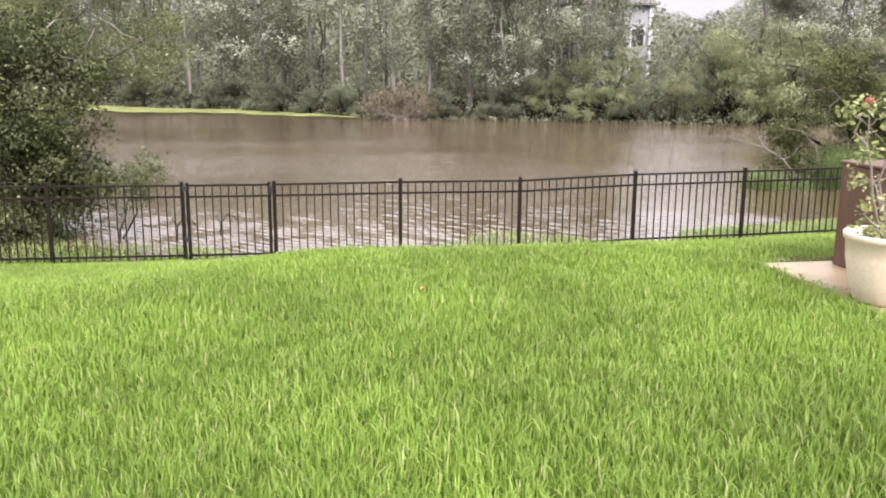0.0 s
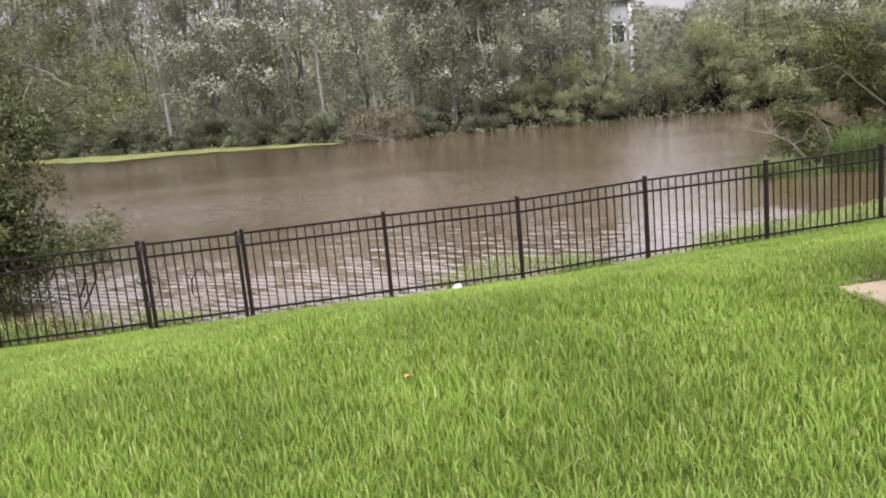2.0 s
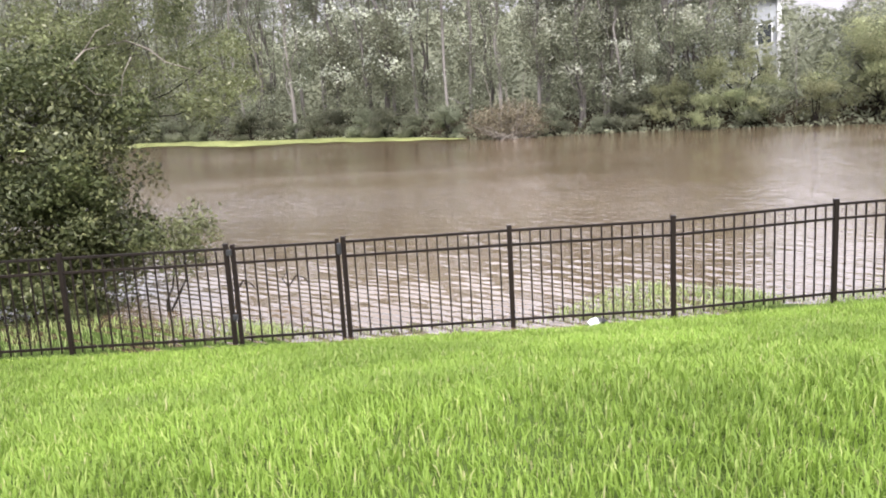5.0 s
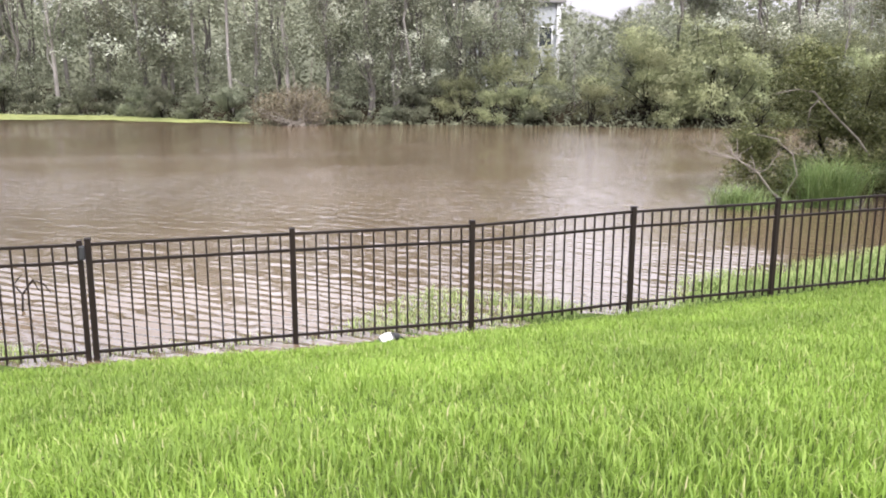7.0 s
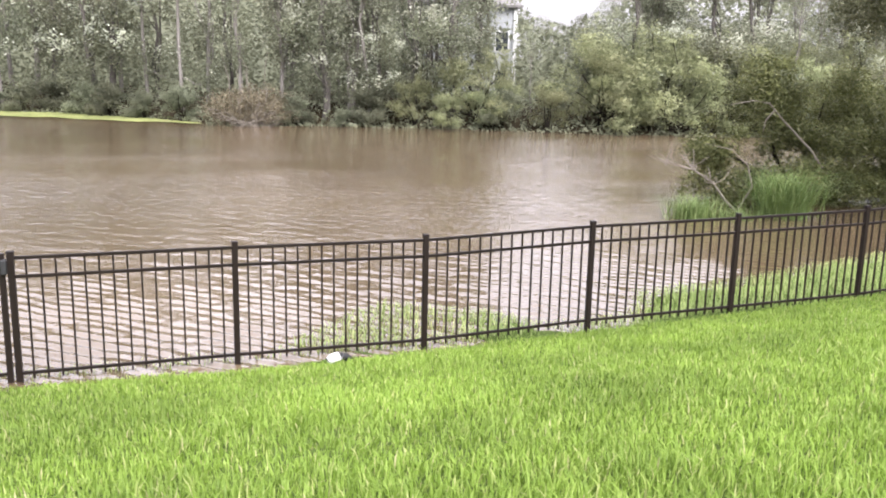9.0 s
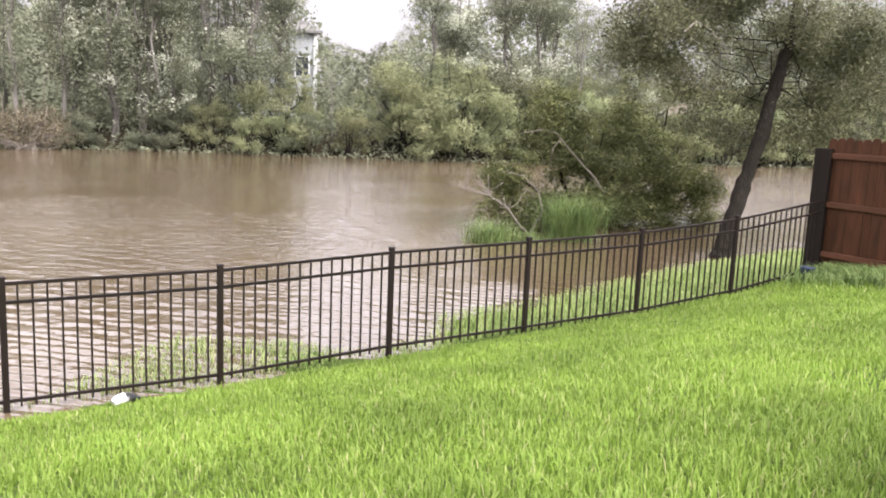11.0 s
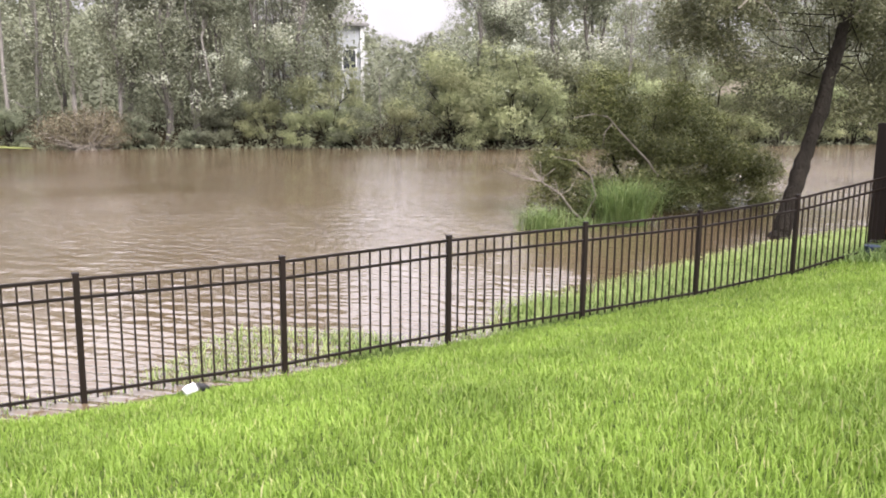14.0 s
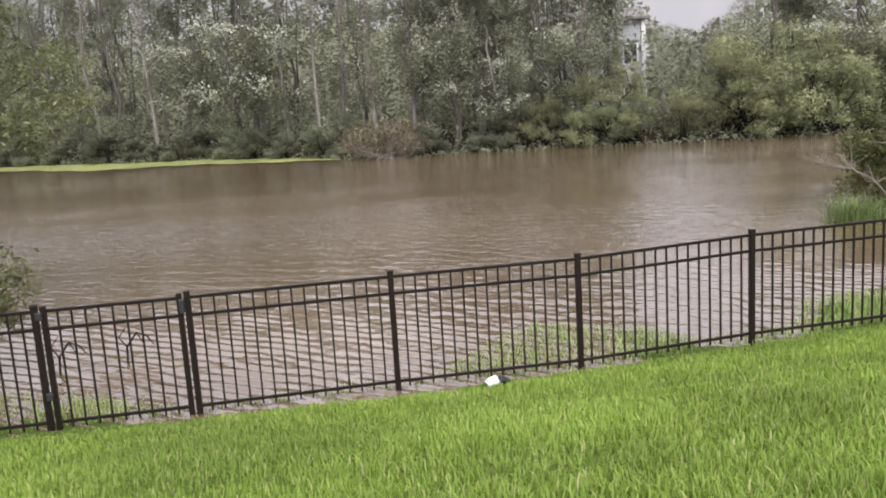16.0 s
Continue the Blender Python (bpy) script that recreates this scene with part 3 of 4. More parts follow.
def patio_cabinet():
    t = thing("patio_cabinet", (3.87, 5.33, -0.058), "red-brown wooden cabinet standing on the patio edge", "cabinet")
    w, d, h = 0.5, 0.5, 0.83
    put("body", box_mesh("body", (w, d, h - 0.03), M_CABINET, 0.008, (w / 2, d / 2, (h - 0.03) / 2)), t)
    put("top", box_mesh("top", (w + 0.02, d + 0.02, 0.028), M_CABINET, 0.006, (w / 2, d / 2, h - 0.014)), t)
    for k in (0, 1):
        put("door", box_mesh("door", (w / 2 - 0.02, 0.014, h - 0.12), M_CABINET, 0.004, (w / 4 + k * w / 2, -0.009, h / 2 - 0.01)), t)


patio_cabinet()


def potted_plant():
    t = thing("flower_pot", (3.53, 4.74, -0.058), "cream plastic pot with a leggy red-flowered plant", "flower pot")
    put("pot", lathe("pot", [(0.175, 0.0), (0.195, 0.02), (0.235, 0.14), (0.262, 0.30), (0.27, 0.41), (0.285, 0.42), (0.29, 0.455), (0.282, 0.465), (0.262, 0.46), (0.255, 0.40)], M_POT, 40), t)
    put("soil", lathe("soil", [(0.02, 0.395), (0.25, 0.40), (0.252, 0.405), (0.1, 0.425)], M_POTSOIL, 24), t)
    r = np.random.default_rng(21)
    stems, tips = [], []
    mains = [[(-0.02, 0, 0.4), (-0.10, 0.02, 0.55), (-0.17, 0.0, 0.72), (-0.2, 0.0, 0.9), (-0.25, 0.0, 1.04), (-0.24, 0.01, 1.16), (-0.26, 0.0, 1.29)],
             [(-0.25, 0.0, 1.04), (-0.33, 0.02, 1.12), (-0.31, 0.0, 1.2), (-0.37, 0.02, 1.24)],
             [(0.02, 0.03, 0.4), (-0.04, 0.05, 0.6), (-0.09, 0.06, 0.8), (-0.05, 0.04, 1.0), (-0.08, 0.02, 1.17)],
             [(-0.05, -0.04, 0.4), (-0.16, -0.05, 0.52), (-0.24, -0.03, 0.6)],
             [(0.06, -0.03, 0.4), (0.08, 0.0, 0.65), (0.13, 0.02, 0.9), (0.12, 0.0, 1.12)],
             [(0.05, 0.08, 0.4), (0.0, 0.12, 0.6), (-0.06, 0.14, 0.78)]]
    for p in mains:
        stems.append((p, list(np.linspace(0.012, 0.0045, len(p)))))
        tips.append(p[-1])
        for j in range(len(p) // 2, len(p)):
            e2 = (p[j][0] + r.normal(0, 0.07), p[j][1] + r.normal(0, 0.07), p[j][2] + r.uniform(0.0, 0.07))
            stems.append((wander(r, p[j], e2, 3, 0.01), [0.006, 0.005, 0.004, 0.003]))
            tips.append(e2)
    put("stem", limbs("stem", stems, M_DEADWOOD, 6), t, label="pale bare thorny stems")
    pts = clumped(r, np.array(tips), 20, 0.035)
    low = np.stack([r.normal(0, 0.11, 420), r.normal(0, 0.11, 420), 0.43 + abs(r.normal(0, 0.045, 420))], 1)
    v, f = leaves(np.concatenate([pts, low]), 0.042, r, 0.1, 0.5)
    put("foliage", mesh_of("foliage", v, f, M_POTLEAF), t)
    for e in (mains[0][-1], mains[4][-1]):
        put("flower", lathe("flower", [(0.006, 0.0), (0.022, 0.008), (0.034, 0.024), (0.026, 0.03), (0.03, 0.042), (0.012, 0.05)], M_PETAL, 7), t, e, label="small red flower head")


potted_plant()

# ---------------------------------------------------------------- metal fence
TOPX = np.array([-14, -2.08, -0.82, 1.09, 2.95, 4.82, 6.67, 8.53, 10.39, 12.35])
TOPZ = np.array([-0.13, -0.165, -0.165, -0.152, -0.155, -0.08, -0.05, -0.01, 0.105, 0.33])


def top_at(x):
    return float(np.interp(x, TOPX, TOPZ))


POST_H, RAIL1, RAIL2, RAIL3 = 1.24, 0.045, 0.21, 1.085
ME_POST = box_mesh("fence_post", (0.054, 0.054, POST_H), M_METAL, 0.004, (0, 0, -POST_H / 2))
ME_CAP = box_mesh("post_cap", (0.062, 0.062, 0.018), M_METAL, 0.005, (0, 0, 0.007))
ME_PICKET = box_mesh("picket", (0.0165, 0.0165, 1.11), M_METAL, 0.0, (0, 0, -0.045 - 0.555))


def rail_mesh(x0, z0, x1, z1):
    d = Vector((x1 - x0, 0, z1 - z0))
    me = box_mesh("rail", (d.length, 0.026, 0.03), M_METAL, 0.003, (d.length / 2, 0, 0))
    me.transform(Matrix.Rotation(-math.atan2(z1 - z0, x1 - x0), 4, "Y"))
    return me


def metal_post(parent, x, h=0.0):
    z = top_at(x) + h
    ob = put("post", ME_POST, parent, (x, 0, z))
    put("cap", ME_CAP, ob, (0, 0, 0))


def infill(parent, x0, x1, count, base_x=0.0):
    z0, z1 = top_at(x0 + base_x), top_at(x1 + base_x)
    for drop in (RAIL1, RAIL2, RAIL3):
        put("rail", rail_mesh(x0 + 0.02, z0 - drop, x1 - 0.02, z1 - drop), parent, (x0 + 0.02, 0, z0 - drop))
    for k in range(1, count + 1):
        s = k / (count + 1)
        put("picket", ME_PICKET, parent, (x0 + s * (x1 - x0), 0, z0 + s * (z1 - z0) + 0.012))


fence = thing("metal_fence", (0, FENCE_Y, 0), "dark bronze metal picket fence along the pond edge", "fence")
left_posts = [-2.11 - 1.86 * k for k in range(6)]
right_posts = [-0.79, 1.086, 2.949, 4.818, 6.674, 8.53, 10.388]
for xx in left_posts + right_posts:
    metal_post(fence, xx)
for a, b in zip(left_posts[1:], left_posts[:-1]):
    infill(fence, a, b, 15)
for a, b in zip(right_posts[:-1], right_posts[1:]):
    infill(fence, a, b, 15)
infill(fence, right_posts[-1], 12.33, 15)

gate = thing("metal_gate", (0, FENCE_Y, 0), "closed dark bronze metal picket gate in the fence", "gate")
ME_STILE = box_mesh("gate_stile", (0.048, 0.048, 1.19), M_METAL, 0.004, (0, 0, -0.595))
for xx in (-2.035, -0.862):
    put("gate_stile", ME_STILE, gate, (xx, 0, top_at(xx) + 0.0))
infill(gate, -2.035, -0.862, 9)
put("latch", box_mesh("latch", (0.05, 0.07, 0.13), M_BLACK, 0.008, (-0.84, -0.03, -0.28)), gate, label="black plastic gate latch")
for dz in (-0.25, -1.0):
    put("hinge", box_mesh("hinge", (0.06, 0.03, 0.07), M_BLACK, 0.005, (-2.07, -0.035, dz)), gate, label="black gate hinge")

# ---------------------------------------------------------------- wooden fence


def wooden_fence():
    t = thing("wooden_fence", (12.42, 12.52, 0), "red-brown stained wooden privacy fence panel between dark posts", "wooden fence")
    length, bottom, top = 2.54, -0.66, 1.24
    r = np.random.default_rng(4)
    # extra post width stands in for the shaded side of the end board
    for y in (0.0, -length):
        put("post", box_mesh("post", (0.15, 0.27, 2.35), M_DARKPOST, 0.008, (0, y, 1.09 - 1.175)), t, label="dark wet square post, widened to take in the end board's shade")
    for z in (0.985, 0.235, -0.53):
        put("rail", box_mesh("rail", (0.045, length - 0.11, 0.088), M_RAIL, 0.006, (-0.015, -length / 2, z)), t, label="lighter red-brown rail")
    n = 18
    w = (length - 0.08) / n
    pick = []
    for k in range(3):
        h = top - bottom + 0.012 * k
        bm = bmesh.new()
        prof = [(-w / 2 + 0.003, 0), (w / 2 - 0.003, 0), (w / 2 - 0.003, h - 0.035), (w / 2 - 0.032, h), (-w / 2 + 0.032, h), (-w / 2 + 0.003, h - 0.035)]
        front = [bm.verts.new((-0.009, y, z)) for y, z in prof]
        back = [bm.verts.new((0.009, y, z)) for y, z in prof]
        bm.faces.new(front[::-1])
        bm.faces.new(back)
        for i in range(6):
            j = (i + 1) % 6
            bm.faces.new((front[i], front[j], back[j], back[i]))
        bmesh.ops.recalc_face_normals(bm, faces=bm.faces[:])
        me = bpy.data.meshes.new("board")
        bm.to_mesh(me)
        bm.free()
        me.materials.append(M_CEDAR)
        pick.append(me)
    for k in range(n):
        put("board", pick[k % 3], t, (0.018 + float(r.normal(0, 0.0015)), -0.04 - w * (k + 0.5), bottom + float(r.normal(0, 0.006))))


wooden_fence()

# ---------------------------------------------------------------- small things on the lawn


def drain_pipe():
    t = thing("drain_pipe", (1.99, 12.10, float(ground_z(1.99, 12.1)) + 0.045), "white plastic drain pipe end lying by the fence", "pipe", rz=20)
    v, f = tube([(-0.10, 0, 0.0), (-0.06, 0, 0.022), (0.0, 0, 0.03), (0.03, 0.0, 0.025)], [0.04, 0.045, 0.045, 0.042], 18)
    put("pipe", mesh_of("pipe", v, f, M_WHITE, True), t)
    v, f = tube([(0.025, 0, 0.025), (0.08, 0, 0.015), (0.13, 0, -0.02)], [0.038, 0.038, 0.034], 16)
    put("connector", mesh_of("connector", v, f, M_BLACK, True), t, label="black corrugated connector")


drain_pipe()


def fallen_leaf(x, y):
    z = float(ground_z(x, y)) + 0.085
    v = [(k[0] * 0.7, k[1] * 0.7, k[2]) for k in ((-0.035, 0, 0), (-0.012, 0.022, 0.008), (0.02, 0.018, 0.004), (0.04, 0, -0.004), (0.02, -0.018, 0.006), (-0.012, -0.022, 0.01))]
    v += [(a, b, c - 0.0015) for a, b, c in v]
    f = [(0, 1, 2, 3), (0, 3, 4, 5), (9, 8, 7, 6), (11, 10, 9, 6)] + [(i, (i + 1) % 6, (i + 1) % 6 + 6, i + 6) for i in range(6)]
    ob = put("fallen_leaf", mesh_of("fallen_leaf", v, f, M_LEAFORANGE), None, (x, y, z), 40)
    tagged(ob, "small orange dead leaf lying on the lawn", "leaf")


fallen_leaf(0.5, 5.35)


def blue_bucket():
    t = thing("blue_bucket", (11.75, 12.15, float(ground_z(11.75, 12.15)) + 0.0), "small dark blue plastic bucket beside the wooden fence", "bucket")
    put("body", lathe("body", [(0.075, 0), (0.085, 0.02), (0.10, 0.17), (0.11, 0.175), (0.11, 0.19), (0.095, 0.188)], M_BLUE, 20), t)
    pts = [(0.105 * math.cos(a), 0, 0.18 + 0.1 * math.sin(a)) for a in np.linspace(0, math.pi, 9)]
    put("handle", limbs("handle", [(pts, [0.004] * 9)], M_BLACK, 5), t)


blue_bucket()


def weeds():
    r = np.random.default_rng(12)
    n = 5200
    x, y = r.uniform(11.2, 12.34, n), r.uniform(9.9, 12.3, n)
    keep = r.random(n) < np.clip((x - 11.2) * 1.3, 0.1, 1)
    x, y = x[keep], y[keep]
    v, f = blades(x, y, ground_z(x, y), np.full(len(x), 0.18), 0.014, r, 1.0)
    tagged(put("weeds", mesh_of("weeds", v, f, M_REED)), "tangled green weeds along the foot of the wooden fence", "weeds", kind="stuff")


weeds()

# ---------------------------------------------------------------- trees and shrubs


def crown_part(name, parent, r, lobes, sprigs, per, spread, size, material, droop=0.0, aspect=0.45, shell=0.45):
    p, d = lobes_points(r, lobes, sprigs, shell)
    return put(name, leaf_mesh(name, clumped(r, p, per, spread), np.repeat(d, per, axis=0), size, r, material, droop, aspect), parent)


def limb_parts(name, parent, list_of, material, sides=7, label=""):
    """Each limb as a part of its own."""
    for item in list_of:
        put(name, limbs(name, [item], material, sides), parent, label=label)


def branches_to(r, start, lobes, r0, steps=5, wob=0.12):
    out = []
    for lo in lobes:
        p = wander(r, start, lo[:3], steps, wob)
        out.append((p, list(np.linspace(r0, r0 * 0.25, steps + 1))))
    return out


def left_tree():
    r = np.random.default_rng(31)
    t = thing("bay_tree", (-6.5, 15.2, WATER - 0.15), "dense dark green bushy tree standing in the flooded bank", "tree")
    lobes = [(-0.3, 0, 3.0, 1.7, 1.4, 1.0), (1.7, -0.2, 2.35, 1.2, 1.2, 1.1), (1.95, -0.4, 1.2, 1.0, 1.0, 0.85), (0.5, -0.8, 1.3, 1.7, 1.1, 1.0), (-2.2, -0.4, 2.3, 1.9, 1.5, 1.7),
             (-2.5, -0.6, 1.0, 1.8, 1.1, 0.95), (1.4, 0.5, 3.3, 1.1, 1.1, 0.7), (-4.6, 0.2, 2.2, 1.8, 1.6, 1.6),
             (1.1, -0.8, 0.55, 1.6, 0.8, 0.5), (-0.8, -0.9, 0.55, 1.8, 0.8, 0.5), (-3.4, -0.9, 0.6, 1.9, 0.8, 0.55)]
    put("trunk", limbs("trunk", [(wander(r, (0, 0, 0), (-0.1, 0.1, 1.6), 4, 0.05), [0.17, 0.15, 0.14, 0.13, 0.12])], M_BARK), t)
    limb_parts("limb", t, branches_to(r, (-0.1, 0.1, 1.3), lobes, 0.06), M_BARK)
    low = [lo for lo in lobes if lo[2] < 2.5]
    crown_part("lower_crown", t, r, low + [(1.4, 0.6, 0.8, 1.3, 0.5, 0.9), (-0.8, 0.7, 1.2, 1.8, 0.5, 1.2), (-3.4, 0.6, 1.2, 2.0, 0.5, 1.2)], 7600, 11, 0.09, 0.075, M_DARKLEAF, 0.5, 0.42, 0.6)
    crown_part("crown", t, r, roughen(r, lobes, 9, 0.36), 10500, 12, 0.075, 0.07, M_DARKLEAF, 0.35, 0.42, 0.4)
    for pts, rad in (([(1.7, -0.3, 3.3), (2.13, -0.2, 3.72), (2.7, -0.2, 3.81), (3.0, -0.2, 3.68), (3.2, -0.2, 3.5), (3.55, -0.2, 3.38)], 0.017), ([(1.6, -0.2, 3.1), (1.92, -0.2, 3.38), (2.2, -0.2, 3.12), (2.55, -0.2, 3.08), (2.6, -0.2, 3.35), (2.75, -0.2, 3.6)], 0.014),
                     ([(2.13, -0.2, 3.72), (2.35, -0.3, 3.95), (2.6, -0.3, 4.05)], 0.01)):
        put("dead_branch", limbs("dead_branch", [(pts, list(np.linspace(rad, rad * 0.4, len(pts))))], M_DEADWOOD, 6), t, label="bare bleached branch")
    return t


bay = left_tree()
# a second dark tree stands beyond the wooden fence
copy_thing(bay, pose(27.0, 17.8, -0.8, 0, 0, 130) @ Matrix.Diagonal((0.72, 0.72, 1.1, 1)))["label"] = "dark green bushy tree beyond the wooden fence"


def light_tree():
    """A lighter, airy tree that stands behind the bay."""
    r = np.random.default_rng(37)
    t = thing("leafy_tree", (-6.0, 18.0, WATER - 0.2), "airy light olive-green tree behind the dark bay tree", "tree")
    lobes = [(1.5, 0.2, 4.3, 1.2, 1.0, 0.75), (2.7, 0.1, 3.7, 0.95, 0.9, 0.6), (2.9, 0.0, 2.9, 0.8, 0.8, 0.5), (0.2, 0.0, 4.9, 1.4, 1.1, 0.9), (-1.6, 0.2, 5.2, 1.6, 1.2, 1.1), (-3.4, 0.0, 4.9, 1.5, 1.2, 1.2), (1.6, 0.3, 3.2, 1.1, 1.0, 0.7),
             (-0.2, 0.4, 6.2, 1.8, 1.3, 0.9), (-3.0, 0.4, 6.6, 1.9, 1.3, 1.0), (1.9, 0.5, 5.5, 1.1, 1.0, 0.6), (-5.4, 0.2, 5.6, 1.5, 1.2, 1.4), (-1.5, -1.2, 3.9, 1.5, 0.9, 0.9), (-3.5, -1.3, 3.7, 1.6, 0.9, 1.1), (-0.1, -1.0, 3.9, 1.2, 0.9, 0.7), (-4.8, -1.0, 3.9, 1.3, 0.9, 1.2)]
    put("trunk", limbs("trunk", [(wander(r, (0, 0, 0), (-0.3, 0.1, 3.2), 5, 0.06), [0.16, 0.15, 0.14, 0.12, 0.11, 0.09])], M_BARK, 9), t)
    limb_parts("limb", t, branches_to(r, (-0.25, 0.1, 2.6), lobes, 0.02), M_BARK)
    crown_part("crown", t, r, roughen(r, lobes, 9, 0.36), 7600, 11, 0.1, 0.07, M_LIGHTLEAF, 0.3, 0.36, 0.45)


light_tree()


def sprig_bush():
    r = np.random.default_rng(32)
    t = thing("small_bush", (-2.95, 14.2, WATER - 0.1), "small leafy bush poking out of the water", "bush")
    lobes = [(0.0, 0, 1.25, 0.38, 0.35, 0.28), (-0.25, 0.1, 0.9, 0.4, 0.3, 0.32)]
    put("stem", limbs("stem", branches_to(r, (-0.5, 0.1, 0), lobes, 0.02, 4, 0.04), M_BARK, 5), t)
    crown_part("crown", t, r, lobes, 200, 8, 0.06, 0.065, M_LIGHTLEAF, 0.1, 0.4)
    for dx, dy in ((0.55, 0.1), (1.25, 0.25)):
        put("dead_stick", limbs("dead_stick", [([(dx - 0.12, dy, 0.0), (dx - 0.1, dy, 0.3), (dx + 0.02, dy, 0.46), (dx + 0.14, dy - 0.05, 0.42), (dx + 0.2, dy, 0.3)], [0.014, 0.013, 0.012, 0.01, 0.006]), ([(dx - 0.1, dy, 0.3), (dx - 0.18, dy, 0.42), (dx - 0.1, dy + 0.05, 0.52)], [0.01, 0.008, 0.005]), ([(dx + 0.02, dy, 0.46), (dx + 0.08, dy, 0.33)], [0.008, 0.005])], M_BARK, 5), t, label="dark crooked stick in the water")


sprig_bush()


def right_bush():
    r = np.random.default_rng(33)
    t = thing("wax_myrtle", (15.5, 21.2, WATER - 0.15), "broad olive-green bush growing out of the flooded bank", "bush")
    lobes = [(-1.6, 0, 2.4, 1.5, 1.4, 1.1), (0.3, 0, 2.35, 1.7, 1.4, 1.1), (-2.6, -0.3, 1.4, 1.0, 1.2, 0.95), (2.3, -0.2, 1.3, 1.4, 1.3, 1.1), (0.6, -0.7, 1.0, 1.8, 1.2, 0.9), (3.0, -0.6, 0.85, 0.9, 0.9, 0.75), (-0.9, -0.7, 1.2, 1.3, 1.0, 0.9)]
    lobes = [tuple(c * 1.07 for c in lo) for lo in lobes]
    lobes += [(-3.0, -0.4, 0.65, 0.8, 0.8, 0.6), (-1.8, -0.5, 0.5, 1.2, 0.8, 0.5), (1.5, -0.6, 0.5, 1.8, 0.8, 0.5), (3.3, -0.3, 1.0, 1.0, 0.9, 0.8), (2.4, 0.1, 2.3, 1.2, 1.1, 0.75), (2.6, -1.0, 0.45, 1.3, 0.6, 0.5), (0.6, -1.1, 0.4, 1.4, 0.6, 0.45)]
    limb_parts("stem", t, branches_to(r, (-0.3, 0.1, 0), lobes, 0.07, 5, 0.12) + branches_to(r, (1.4, 0, 0), lobes[3:6], 0.05), M_BARK)
    crown_part("crown", t, r, roughen(r, lobes, 9, 0.38), 9500, 10, 0.085, 0.08, M_MYRTLE, 0.15, 0.36, 0.42)
    put("dead_branch", limbs("dead_branch", [([(-1.0, -1.6, 1.1), (-1.6, -1.9, 1.5), (-2.41, -1.9, 2.14), (-2.85, -1.9, 2.52), (-3.25, -1.9, 2.58), (-3.8, -1.9, 2.49)], [0.026, 0.024, 0.02, 0.016, 0.012, 0.007]), ([(-2.68, -1.9, 2.4), (-2.91, -1.9, 2.17), (-2.95, -1.9, 1.87)], [0.014, 0.011, 0.006])], M_DEADWOOD, 6), t, label="bare bleached branch")


right_bush()


def fallen_branch():
    r = np.random.default_rng(35)
    t = thing("dead_branch", (11.7, 19.3, WATER - 0.0), "bleached bare dead branch lying over the water", "branch")
    main = [(0.6, 0.2, 0.05), (0.1, 0, 0.35), (-0.3, 0, 0.8), (-0.9, 0, 1.15), (-1.6, 0.1, 1.3)]
    part_list = [(main, [0.032, 0.028, 0.022, 0.016, 0.008])]
    for k in (2, 3, 4):
        for j in range(9):
            p = main[k]
            e = (p[0] + r.normal(-0.2, 0.35), p[1] + r.normal(0, 0.2), p[2] + r.uniform(0.0, 0.5))
            part_list.append((wander(r, p, e, 3, 0.04), [0.01, 0.009, 0.007, 0.005]))
    part_list.append(([(0.6, 0.2, 0.1), (0.9, 0.1, 0.7), (0.8, 0.2, 1.2), (0.3, 0.2, 1.6), (-0.4, 0.3, 1.75)], [0.02, 0.018, 0.015, 0.011, 0.006]))
    put("branch", limbs("branch", [([tuple(c * 0.87 for c in p) for p in pts], rad) for pts, rad in part_list], M_DEADWOOD, 6), t)


fallen_branch()


def reed_tuft(x, y, width, height, n, seed, label):
    r = np.random.default_rng(seed)
    t = thing("reed_tuft", (x, y, WATER - 0.05), label, "reeds", "reed tufts by the water")
    px, py = r.normal(0, width * 0.24, n), r.normal(0, width * 0.2, n)
    v, f = blades(px, py, np.zeros(n), np.full(n, height * 1.05), 0.011, r, 0.95)
    put("foliage", mesh_of("foliage", v, f, M_REED), t)


reed_tuft(13.0, 19.0, 1.15, 1.0, 1100, 41, "tall bright green reed tuft at the water's edge")
reed_tuft(10.9, 19.2, 1.0, 0.5, 600, 42, "shorter pale green reed tuft at the water's edge")
reed_tuft(11.8, 19.0, 1.1, 0.26, 240, 43, "low green reed tuft between taller ones")


